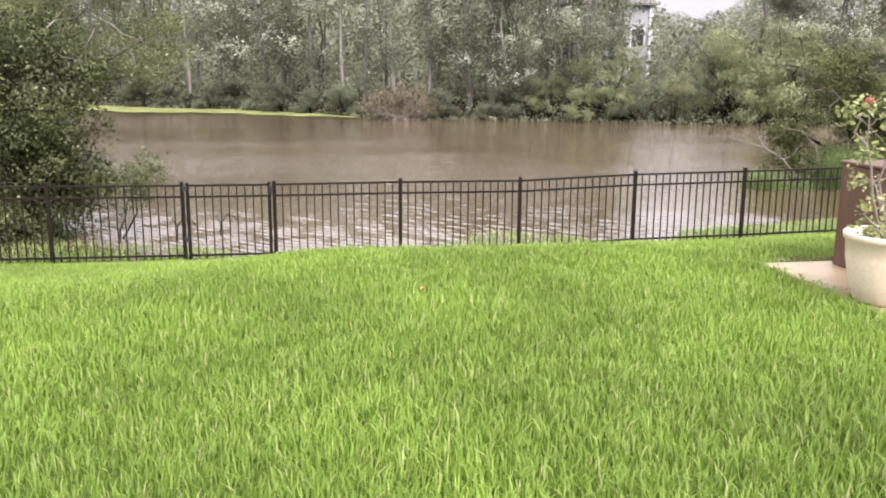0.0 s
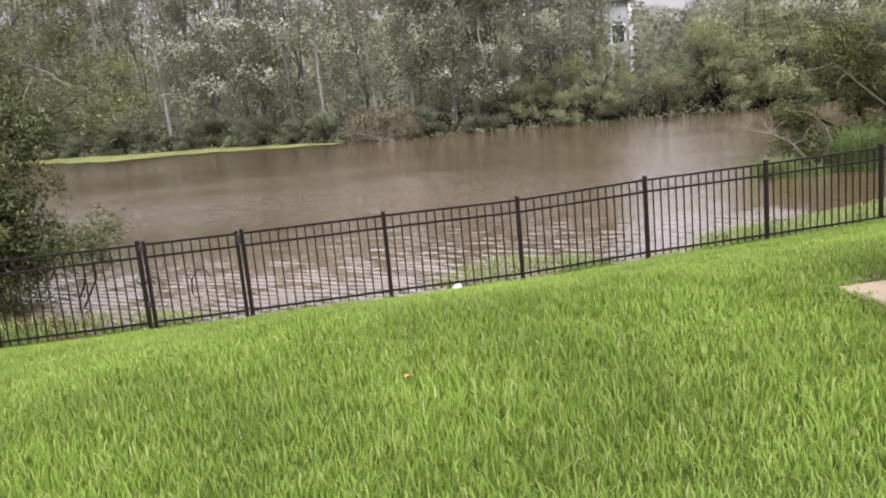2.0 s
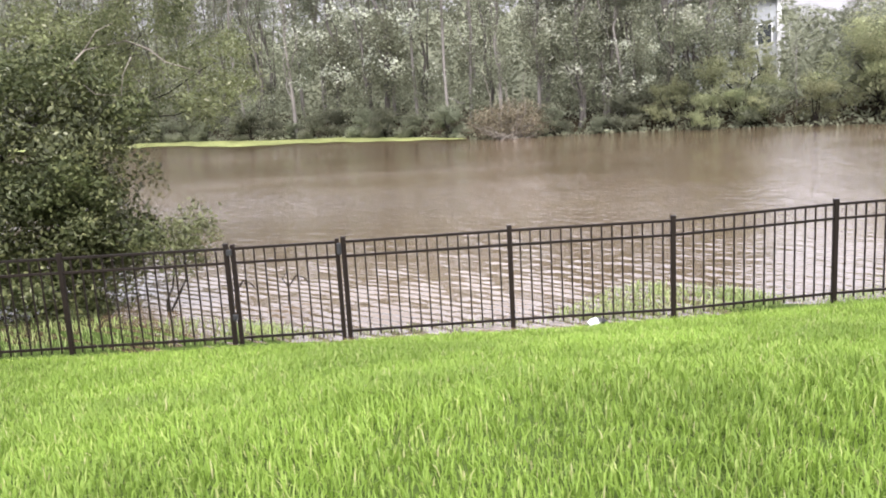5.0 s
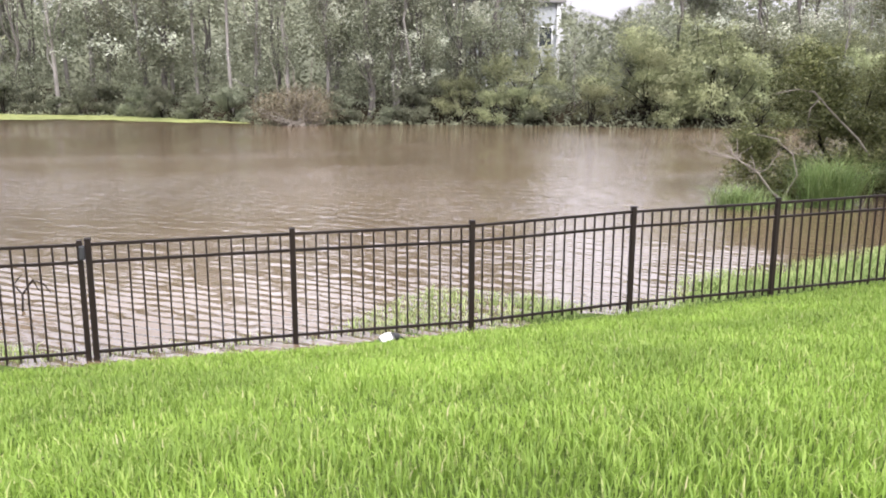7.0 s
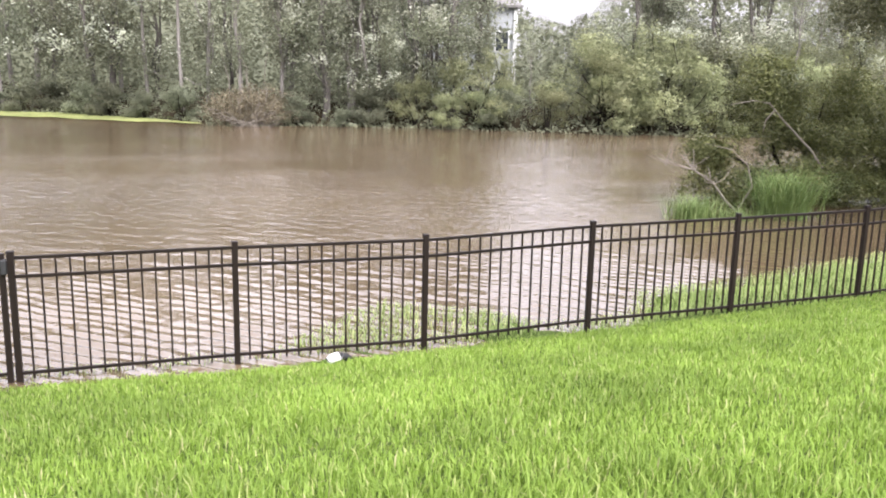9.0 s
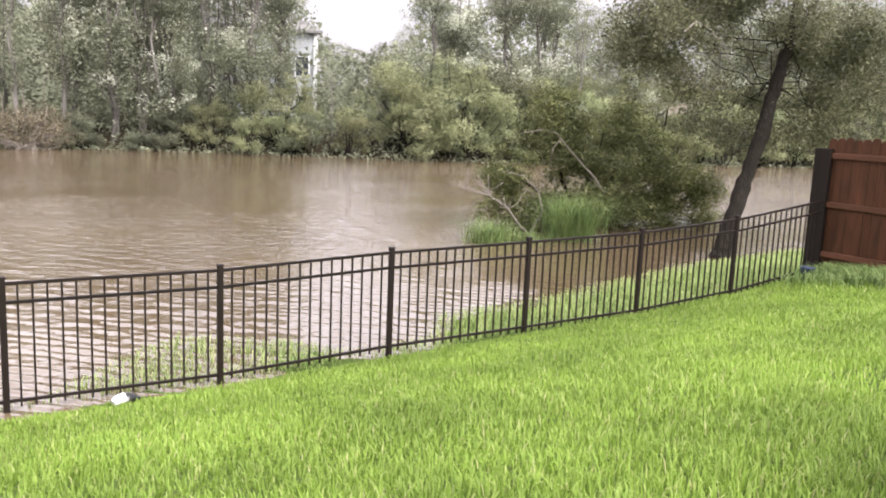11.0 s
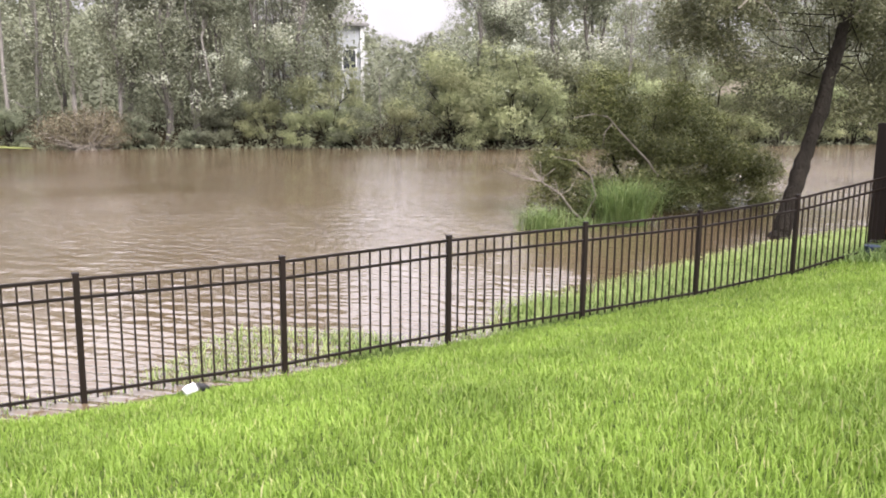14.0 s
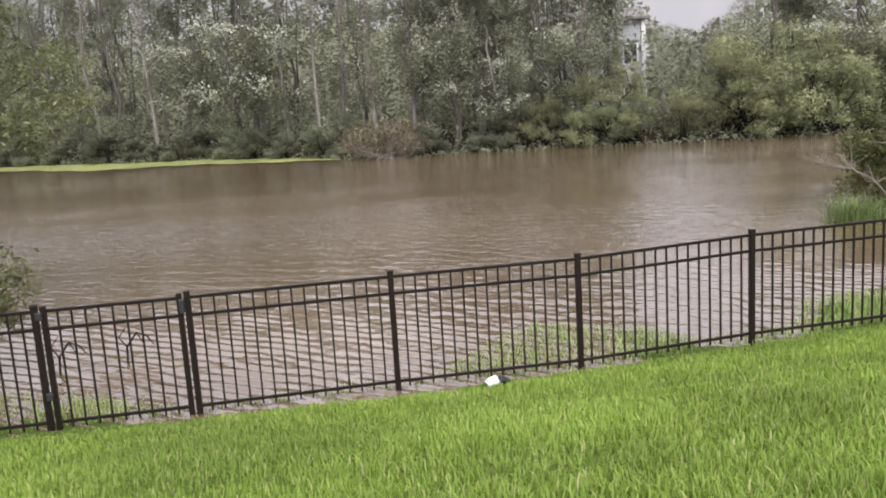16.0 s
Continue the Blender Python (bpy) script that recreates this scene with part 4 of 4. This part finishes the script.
def leaning_tree():
    r = np.random.default_rng(36)
    t = thing("leaning_oak", (14.25, 16.0, WATER - 0.1), "leaning dark-barked tree with a thin windblown crown", "tree")
    trunk = [(0.32, 0.1, -0.05), (0.46, 0.15, 0.2), (0.76, 0.2, 0.85), (1.17, 0.3, 1.7), (1.6, 0.3, 2.8), (1.85, 0.3, 3.75), (2.12, 0.3, 4.6)]
    rad = [0.25, 0.2, 0.175, 0.155, 0.15, 0.135, 0.11]
    pts = np.array(trunk)
    ks = np.linspace(0, 6, 40)
    trunk_fine = np.stack([np.interp(ks, range(7), pts[:, i]) for i in range(3)], 1) + r.normal(0, 0.012, (40, 3))
    rad_fine = np.interp(ks, range(7), rad) * (1 + 0.06 * np.sin(ks * 5.3) + r.normal(0, 0.03, 40))
    crown = [(0.1, 1.3, 4.3, 1.5, 1.3, 0.9), (-1.1, 1.2, 4.4, 1.2, 1.1, 0.6), (2.0, 1.6, 5.3, 1.7, 1.4, 1.0), (3.4, 1.0, 4.5, 1.5, 1.3, 1.0), (4.4, 0.2, 3.9, 1.1, 1.1, 1.0), (0.4, 0.8, 5.6, 1.5, 1.3, 0.9),
             (3.2, 0.3, 3.3, 1.0, 0.9, 0.7), (4.8, 0.1, 5.2, 1.4, 1.2, 1.0), (1.5, -0.4, 5.0, 0.8, 0.5, 0.45), (2.9, -0.2, 4.9, 1.2, 0.7, 0.6), (0.2, 0.8, 4.9, 1.1, 0.8, 0.7), (-1.6, 0.8, 4.8, 1.3, 1.0, 0.8), (2.0, -0.2, 3.0, 0.35, 0.3, 0.6), (3.5, 0.5, 2.75, 0.9, 0.7, 0.5), (4.7, 0.5, 2.9, 1.0, 0.8, 0.6), (5.6, 0.6, 4.2, 1.1, 0.9, 1.0), (1.2, 1.5, 3.0, 0.7, 0.7, 0.6), (2.6, 1.5, 2.7, 1.2, 0.8, 0.6), (2.4, 1.4, 3.6, 1.2, 0.8, 0.6), (4.3, 1.3, 3.4, 1.2, 0.8, 0.7)]
    lim = [([(2.1, 0.3, 4.5), (2.25, 0.3, 5.3), (2.3, 0.3, 6.3)], [0.11, 0.09, 0.06]), ([(2.05, 0.3, 4.4), (2.7, 0.3, 5.3), (3.4, 0.3, 6.3)], [0.1, 0.08, 0.05])]
    for i, lo in enumerate(crown):
        lim += branches_to(r, trunk[5 + i % 2], [lo], 0.016, 6, 0.14)
    put("trunk", limbs("trunk", [([tuple(p) for p in trunk_fine], list(rad_fine))], M_BARK, 12), t, label="dark rough leaning trunk")
    limb_parts("limb", t, lim, M_BARK, 8)
    for pts in ([(2.01, 0.1, 4.54), (2.38, 0.1, 4.78), (3.37, 0.1, 4.81), (4.12, 0.1, 4.94), (4.95, 0.1, 4.78)], [(3.69, 0.1, 4.89), (4.32, 0.1, 5.12), (4.74, 0.1, 5.36)], [(-1.39, 0.0, 4.5), (-1.09, 0.0, 4.72), (-0.68, 0.0, 4.61), (-0.23, 0.0, 4.28), (0.1, 0.0, 3.9)]):
        put("dead_branch", limbs("dead_branch", [(pts, list(np.linspace(0.02, 0.008, len(pts))))], M_DEADWOOD, 6), t, label="bare bleached branch")
    crown_part("crown", t, r, roughen(r, crown, 10, 0.38), 10000, 9, 0.13, 0.07, M_OAKLEAF, 0.3, 0.42, 0.5)


leaning_tree()

# ---- the far bank: master trees, copied with a turn and a scale


def slender_tree(seed, h, bark, dens=1.0, sprays=0.3, bare=0.1, label="slender pale-trunked tree with thin grey-green foliage"):
    """A thin woodland tree: grey-green masses, with sprays of pale wind-turned leaves."""
    r = np.random.default_rng(seed)
    t = thing("woodland_tree", (0, 0, 0), label, "tree", "woods on the far bank")
    lob = []
    for k in range(int(17 * dens)):
        z = h * (bare + (1 - bare) * r.random() ** 0.85)
        s = h * r.uniform(0.07, 0.125)
        a = r.uniform(0, 6.28)
        d = h * 0.13 * r.random() * (1.2 - z / h * 0.6)
        lob.append((d * math.cos(a), d * math.sin(a), z, s, s, s * 0.85))
    top = (r.normal(0, 0.3), r.normal(0, 0.3), h * 0.97)
    tr = wander(r, (0, 0, 0), top, 7, 0.12)
    put("trunk", limbs("trunk", [(tr, list(np.linspace(0.11, 0.03, 8)))], bark, 6), t)
    lim = []
    for lo in lob[::2]:
        j = min(6, max(1, int(lo[2] / h * 7) - 1))
        lim.append((wander(r, tr[j], lo[:3], 3, 0.1), [0.04, 0.03, 0.024, 0.012]))
    if r.random() < 0.7:
        lim.append((wander(r, (0.1, 0, 0), (r.normal(0, 1.0), r.normal(0, 0.5), h * 0.8), 6, 0.12), list(np.linspace(0.07, 0.025, 7))))
    for item in lim:
        put("limb", limbs("limb", [item], bark, 5), t)
    crown_part("crown", t, r, roughen(r, lob, 4, 0.5), int(620 * dens), 11, 0.17, 0.12, M_WOODLEAF, 0.3, 0.4, 0.5)
    if sprays:
        tips = [(x + r.normal(0, s * 0.5), y + r.normal(0, s * 0.5), z + s * r.uniform(0.2, 0.8), s * 0.55, s * 0.55, s * 0.4) for x, y, z, s, _, _ in lob for _ in range(2)]
        spray = crown_part("pale_spray", t, r, tips, int(330 * sprays * dens) + 14, 6, 0.12, 0.11, M_PALELEAF, 0.1, 0.5, 0.6)
        tagged(spray, kind="stuff")
    return t


def dome_shrub(seed, h, leaf, label, domes=9):
    """A soft shrub of rounded, wind-combed domes with narrow leaves."""
    r = np.random.default_rng(seed)
    t = thing("shore_shrub", (0, 0, 0), label, "shrub", "shrubs on the far bank")
    lob = []
    for k in range(domes):
        s = h * r.uniform(0.16, 0.27)
        z = h * (0.14 + 0.68 * (k / domes) + r.normal(0, 0.04))
        w = h * 0.42 * math.sqrt(max(0.05, 1 - (z / h) ** 2))
        lob.append((r.uniform(-w, w) * 1.15, r.uniform(-w, w) * 0.7 - 0.1 * h, z, s * 1.25, s, s * 0.8))
    for item in branches_to(r, (0, 0, 0), lob, 0.05, 4, 0.1):
        put("stem", limbs("stem", [item], M_BARK, 5), t)
    fine = [(x + r.normal(0, a * 0.45), y + r.normal(0, b * 0.45), z + abs(r.normal(0, c * 0.45)), a * 0.55, b * 0.55, c * 0.5) for x, y, z, a, b, c in lob for _ in range(4)]
    p, d = lobes_points(r, fine, 420, 0.35)
    c = clumped(r, p, 20, 0.1)
    put("crown", leaf_mesh("crown", c, np.repeat(d, 20, axis=0), 0.12, r, leaf, 0.35, 0.24), t)
    return t


PINE = "tall thin dark-trunked tree with a sparse high crown"
masters = [slender_tree(50, 11, M_PALEBARK, 0.9, 0.2), slender_tree(51, 12.5, M_GREYBARK, 1.1, 0.12), slender_tree(52, 10, M_PALEBARK, 1.2, 1.5, 0.1, "pale silvery tree with wind-turned leaves"),
           slender_tree(53, 13, M_PALEBARK, 0.8, 0.3), slender_tree(54, 9, M_GREYBARK, 1.2, 1.1, 0.1, "grey-green tree flecked with pale wind-turned leaves"), slender_tree(55, 13, M_GREYBARK, 0.5, 0.0, 0.5, PINE)]
WILLOW = "soft yellow-green willow shrub at the waterline"
shrubs = [dome_shrub(70, 2.6, M_WILLOWLEAF, WILLOW, 8), dome_shrub(71, 3.4, M_WILLOWLEAF, WILLOW, 11), dome_shrub(72, 2.2, M_WOODLEAF, "dark green shrub at the waterline", 7), dome_shrub(73, 3.8, M_WILLOWLEAF, WILLOW, 12)]


def azimuth(x, y):
    return math.degrees(math.atan2(x - 0.5, y - 4.5))


def in_gap(x, y):
    """The narrow openings in the woods through which the houses show."""
    a = np.degrees(np.arctan2(np.asarray(x) - 0.5, np.asarray(y) - 4.5))
    return ((a > 21.9) & (a < 23.4)) | ((a > 46.2) & (a < 48.6)) | ((a > 17.4) & (a < 17.9))


def by_gap(a):
    """Compass directions in which tall trees would stand before the houses."""
    return 21.2 < a < 24.2 or 45.8 < a < 48.8


SKY_AZ = np.array([-60, 20, 23.0, 23.8, 24.8, 26.2, 27.7, 29.6, 30.6, 38, 41, 50, 56, 70])
SKY_EL = np.array([16, 14, 9, 5.2, 4.3, 4.0, 4.5, 5.3, 9.5, 9.5, 7.5, 7.0, 9, 11])


def sky_limit(x, y):
    """How tall a tree may stand at a place, seen from the lawn, by compass direction."""
    x, y = np.asarray(x, float), np.asarray(y, float)
    e = np.interp(np.degrees(np.arctan2(x - 0.5, y - 4.5)), SKY_AZ, SKY_EL)
    return 1.4 + np.hypot(x - 0.5, y - 4.5) * np.tan(np.radians(e)) - ground_z(x, y)


def plant(master, height, x, y, h, r):
    s = h / height
    m = pose(x, y, float(ground_z(x, y)) - 0.05, 0, 0, float(r.uniform(0, 360))) @ Matrix.Diagonal((s * 1.05, s * 1.05, s, 1))
    return copy_thing(master, m)


def far_woods():
    r = np.random.default_rng(90)
    heights = (11, 12.5, 10, 13, 9, 13)
    for row, (off, step, jit) in enumerate(((3.2, 2.2, 1.2), (7.5, 2.4, 2.4))):
        x = -42.0
        while x < 76:
            xx = x + r.normal(0, 0.6)
            yy = float(bank_y(xx)) + off + r.normal(0, jit * 0.5)
            k = int(r.choice([0, 1, 3, 4, 0, 1])) if xx < 6 else int(r.integers(0, 5))
            h = r.uniform(11, 15) + row * 1.2 + (2.5 if xx < -2 else 0)
            h = min(h, float(sky_limit(xx, yy)) * r.uniform(0.85, 0.97))
            az = azimuth(xx, yy)
            if 30.5 < az < 40:
                k = (2, 4)[int(r.integers(0, 2))]
                h = max(h, 0.95 * float(sky_limit(xx, yy)))
            elif row == 0 and 19 < xx < 34:
                h = min(h, 4.5)
            if by_gap(az) and yy < 64:
                h = min(h, 3.4)
            if not 45.8 < az < 48.8:
                plant(masters[k], heights[k], xx, yy, h, r)
            x += step * r.uniform(0.75, 1.3)
    # single trees that stand out: beside the house, and the silvery ones by the withered shrub
    for k, xx, yy, h in ((5, 22.3, 60.0, 14.0), (0, 20.5, 57.0, 13.0), (4, 20.0, 55.5, 9.5), (5, 20.9, 58.0, 12.0), (1, 17.2, 56.0, 13.5), (0, 19.5, 64.0, 14.0), (1, 22.0, 78.0, 14.0), (1, 18.4, 62.0, 12.5), (4, 9.6, 53.0, 12.5), (2, 11.4, 53.8, 13.0), (4, 12.6, 52.6, 9.0), (2, 15.0, 53.5, 8.0)):
        plant(masters[k], heights[k], xx, yy, h, r)
    # the wooded skyline under the open sky
    for k in range(15):
        a = radians(24.0 + 0.44 * k)
        d = r.uniform(74, 84)
        xx, yy = 0.5 + d * math.sin(a), 4.5 + d * math.cos(a)
        plant(masters[(1, 0, 3)[k % 3]], (12.5, 11, 13)[k % 3], xx, yy, float(sky_limit(xx, yy)) * r.uniform(0.86, 0.98), r)
    sh = (2.6, 3.4, 2.2, 3.8)
    r = np.random.default_rng(93)
    x = -40.0
    while x < 72:
        xx = x + r.normal(0, 0.4)
        k = 2 if xx < 12 else int(r.choice([0, 1, 3, 1, 2]))
        h = r.uniform(1.3, 2.6) if xx < 12 else 2.2 + 2.6 * r.random() ** 1.3
        if by_gap(azimuth(xx, float(bank_y(xx)))):
            h = min(h, 2.4)
        if not 3.2 < xx < 7.2:
            plant(shrubs[k], sh[k], xx, float(bank_y(xx)) + r.uniform(0.2, 1.6), h, r)
        x += r.uniform(1.3, 2.4)
    # taller willows behind the waterline
    x = 17.0
    while x < 70:
        xx = x + r.normal(0, 0.5)
        yy = float(bank_y(xx)) + r.uniform(2.2, 4.0)
        k = int(r.choice([1, 3]))
        plant(shrubs[k], sh[k], xx, yy, r.uniform(2.4, 3.0) if by_gap(azimuth(xx, yy)) else r.uniform(4.2, 6.2), r)
        x += r.uniform(2.2, 3.6)


far_woods()
for k, m in enumerate(masters):
    m.matrix_basis = pose(-66 - 3 * k, 96 + k, 0)
for k, m in enumerate(shrubs):
    m.matrix_basis = pose(-64 - 3 * k, 88 + k, -1.0)


def deep_woods():
    """The unlit depth of the woods behind the countable trees."""
    r = np.random.default_rng(95)
    n = 120000
    x = r.uniform(-110, 125, n)
    y = bank_y(x) + r.uniform(9, 30, n)
    lim = sky_limit(x, y)
    top = np.minimum(13.5, lim * 0.92) * (0.85 + 0.15 * np.sin(x * 0.9 + y * 0.5))
    z = r.random(n) ** 0.9 * top + 0.2 + ground_z(x, y)
    keep = ~((in_gap(x, y)) & (y < 66) & (r.random(n) < 0.75))
    v, f = leaves(np.stack([x, y, z], 1)[keep], 0.42, r, 0.2, 0.5)
    # the solid dark depth, a ragged wooded rise
    rx = np.arange(-140, 160, 1.5)
    ry = bank_y(rx) + 31
    rt = np.minimum(11.0, 0.55 * sky_limit(rx, ry)) * (0.85 + 0.12 * np.sin(rx * 1.3) + 0.08 * np.sin(rx * 3.7))
    rv = np.concatenate([np.stack([rx, ry, np.full_like(rx, -1.5)], 1), np.stack([rx, ry + 3, rt], 1), np.stack([rx, ry + 16, np.full_like(rx, -1.5)], 1)])
    m = len(rx)
    k = np.arange(m - 1)
    rf = np.concatenate([np.stack([k, k + 1, k + m], 1), np.stack([k + 1, k + m + 1, k + m], 1), np.stack([k + m, k + m + 1, k + 2 * m], 1), np.stack([k + m + 1, k + 2 * m + 1, k + 2 * m], 1)])
    f = np.concatenate([f, rf + len(v)])
    v = np.concatenate([v, rv])
    tagged(put("far_woodland", mesh_of("far_woodland", v, f, M_WOODLEAF)), "dense dark woodland behind the far bank", "woodland", kind="stuff")
    # dense undergrowth on the bank itself
    n = 52000
    x = r.uniform(-75, 90, n)
    y = bank_y(x) - 0.25 + 9 * r.random(n) ** 1.2
    h = 0.5 + 1.3 * (0.5 + 0.5 * np.sin(x * 0.8) * np.cos(x * 0.31 + y * 0.2))
    z = ground_z(x, y) + r.random(n) * h * np.clip((y - bank_y(x)) / 2, 0.3, 1.5)
    v, f = leaves(np.stack([x, y, z], 1), 0.24, r, 0.0, 0.45)
    tagged(put("undergrowth", mesh_of("undergrowth", v, f, M_WOODLEAF)), "low tangled undergrowth on the far bank", "undergrowth", kind="stuff")


deep_woods()


def withered_shrub():
    r = np.random.default_rng(97)
    t = thing("withered_shrub", (5.2, 51.2, WATER - 0.05), "brown withered shrub with bare branches at the waterline", "shrub")
    lim = []
    for k in range(60):
        a = r.uniform(-1.5, 1.5)
        L = r.uniform(1.0, 2.7)
        lim.append((wander(r, (r.normal(0, 0.3), r.normal(0, 0.3), 0), (L * math.sin(a) * 1.0, r.normal(0, 0.7), L * math.cos(a) * 0.95 + 0.1), 4, 0.11), [0.028, 0.023, 0.018, 0.014, 0.008]))
    for k in range(5):
        lim.append((wander(r, (0.3 * k - 0.6, 0.6, 0.5), (0.4 * k - 1 + r.normal(0, 0.3), 0.8, 4.0 + r.uniform(-1, 0.6)), 5, 0.14), [0.035, 0.03, 0.025, 0.02, 0.014, 0.008]))
    put("branch", limbs("branch", lim, M_DEADWOOD, 5), t)
    crown_part("crown", t, r, [(-1.3, 0, 1.0, 1.3, 0.8, 0.9), (1.2, 0.1, 1.1, 1.3, 0.8, 0.95), (0, 0, 1.3, 1.6, 0.8, 1.0), (0, 0, 0.6, 2.6, 0.7, 0.5)], 1500, 8, 0.13, 0.1, M_BROWNLEAF, 0.2, 0.35)


withered_shrub()

# ---------------------------------------------------------------- houses behind the woods


def far_house(name, x, y, w, d, h, roof_h, wall_mat, label, rz, floors, cols):
    z0 = float(ground_z(x, y)) - 0.2
    t = thing(name, (x, y, z0), label, "house", rz=rz)
    put("wall", box_mesh("wall", (w, d, h), wall_mat, 0.02, (0, 0, h / 2)), t)
    o = 0.45
    v = [(-w / 2 - o, -d / 2 - o, h), (w / 2 + o, -d / 2 - o, h), (w / 2 + o, d / 2 + o, h), (-w / 2 - o, d / 2 + o, h), (-w / 4, 0, h + roof_h), (w / 4, 0, h + roof_h)]
    v += [(a, b, c - 0.18) for a, b, c in v[:4]]
    f = [(0, 1, 5, 4), (1, 2, 5), (2, 3, 4, 5), (3, 0, 4), (0, 6, 7, 1), (1, 7, 8, 2), (2, 8, 9, 3), (3, 9, 6, 0), (6, 9, 8, 7)]
    put("roof", mesh_of("roof", v, f, M_ROOF), t)
    for cx in (-w / 2, w / 2):
        put("corner_board", box_mesh("corner_board", (0.3, 0.3, h - 0.2), M_WHITE, 0.01, (cx, -d / 2, h / 2 - 0.1)), t, label="white corner board")
    pane = box_mesh("pane", (0.95, 0.05, 1.4), M_GLASS, 0.0)
    frame_me = box_mesh("window_frame", (1.15, 0.08, 1.6), M_WHITE, 0.01)
    for i in range(floors):
        for j in range(cols):
            wx_ = -w / 2 + w * (j + 0.5) / cols
            win = put("window", frame_me, t, (wx_, -d / 2 - 0.02, 1.6 + 2.9 * i))
            put("pane", pane, win, (0, -0.03, 0))


far_house("lake_house", 23.4, 69.5, 8.0, 6.0, 7.2, 1.8, M_SIDING, "tall pale grey house half hidden behind the woods", -10, 2, 4)
far_house("tan_house", 62.0, 62.0, 11.0, 9.0, 4.6, 2.0, M_STUCCO, "beige stucco house half hidden behind the woods", -45, 1, 4)
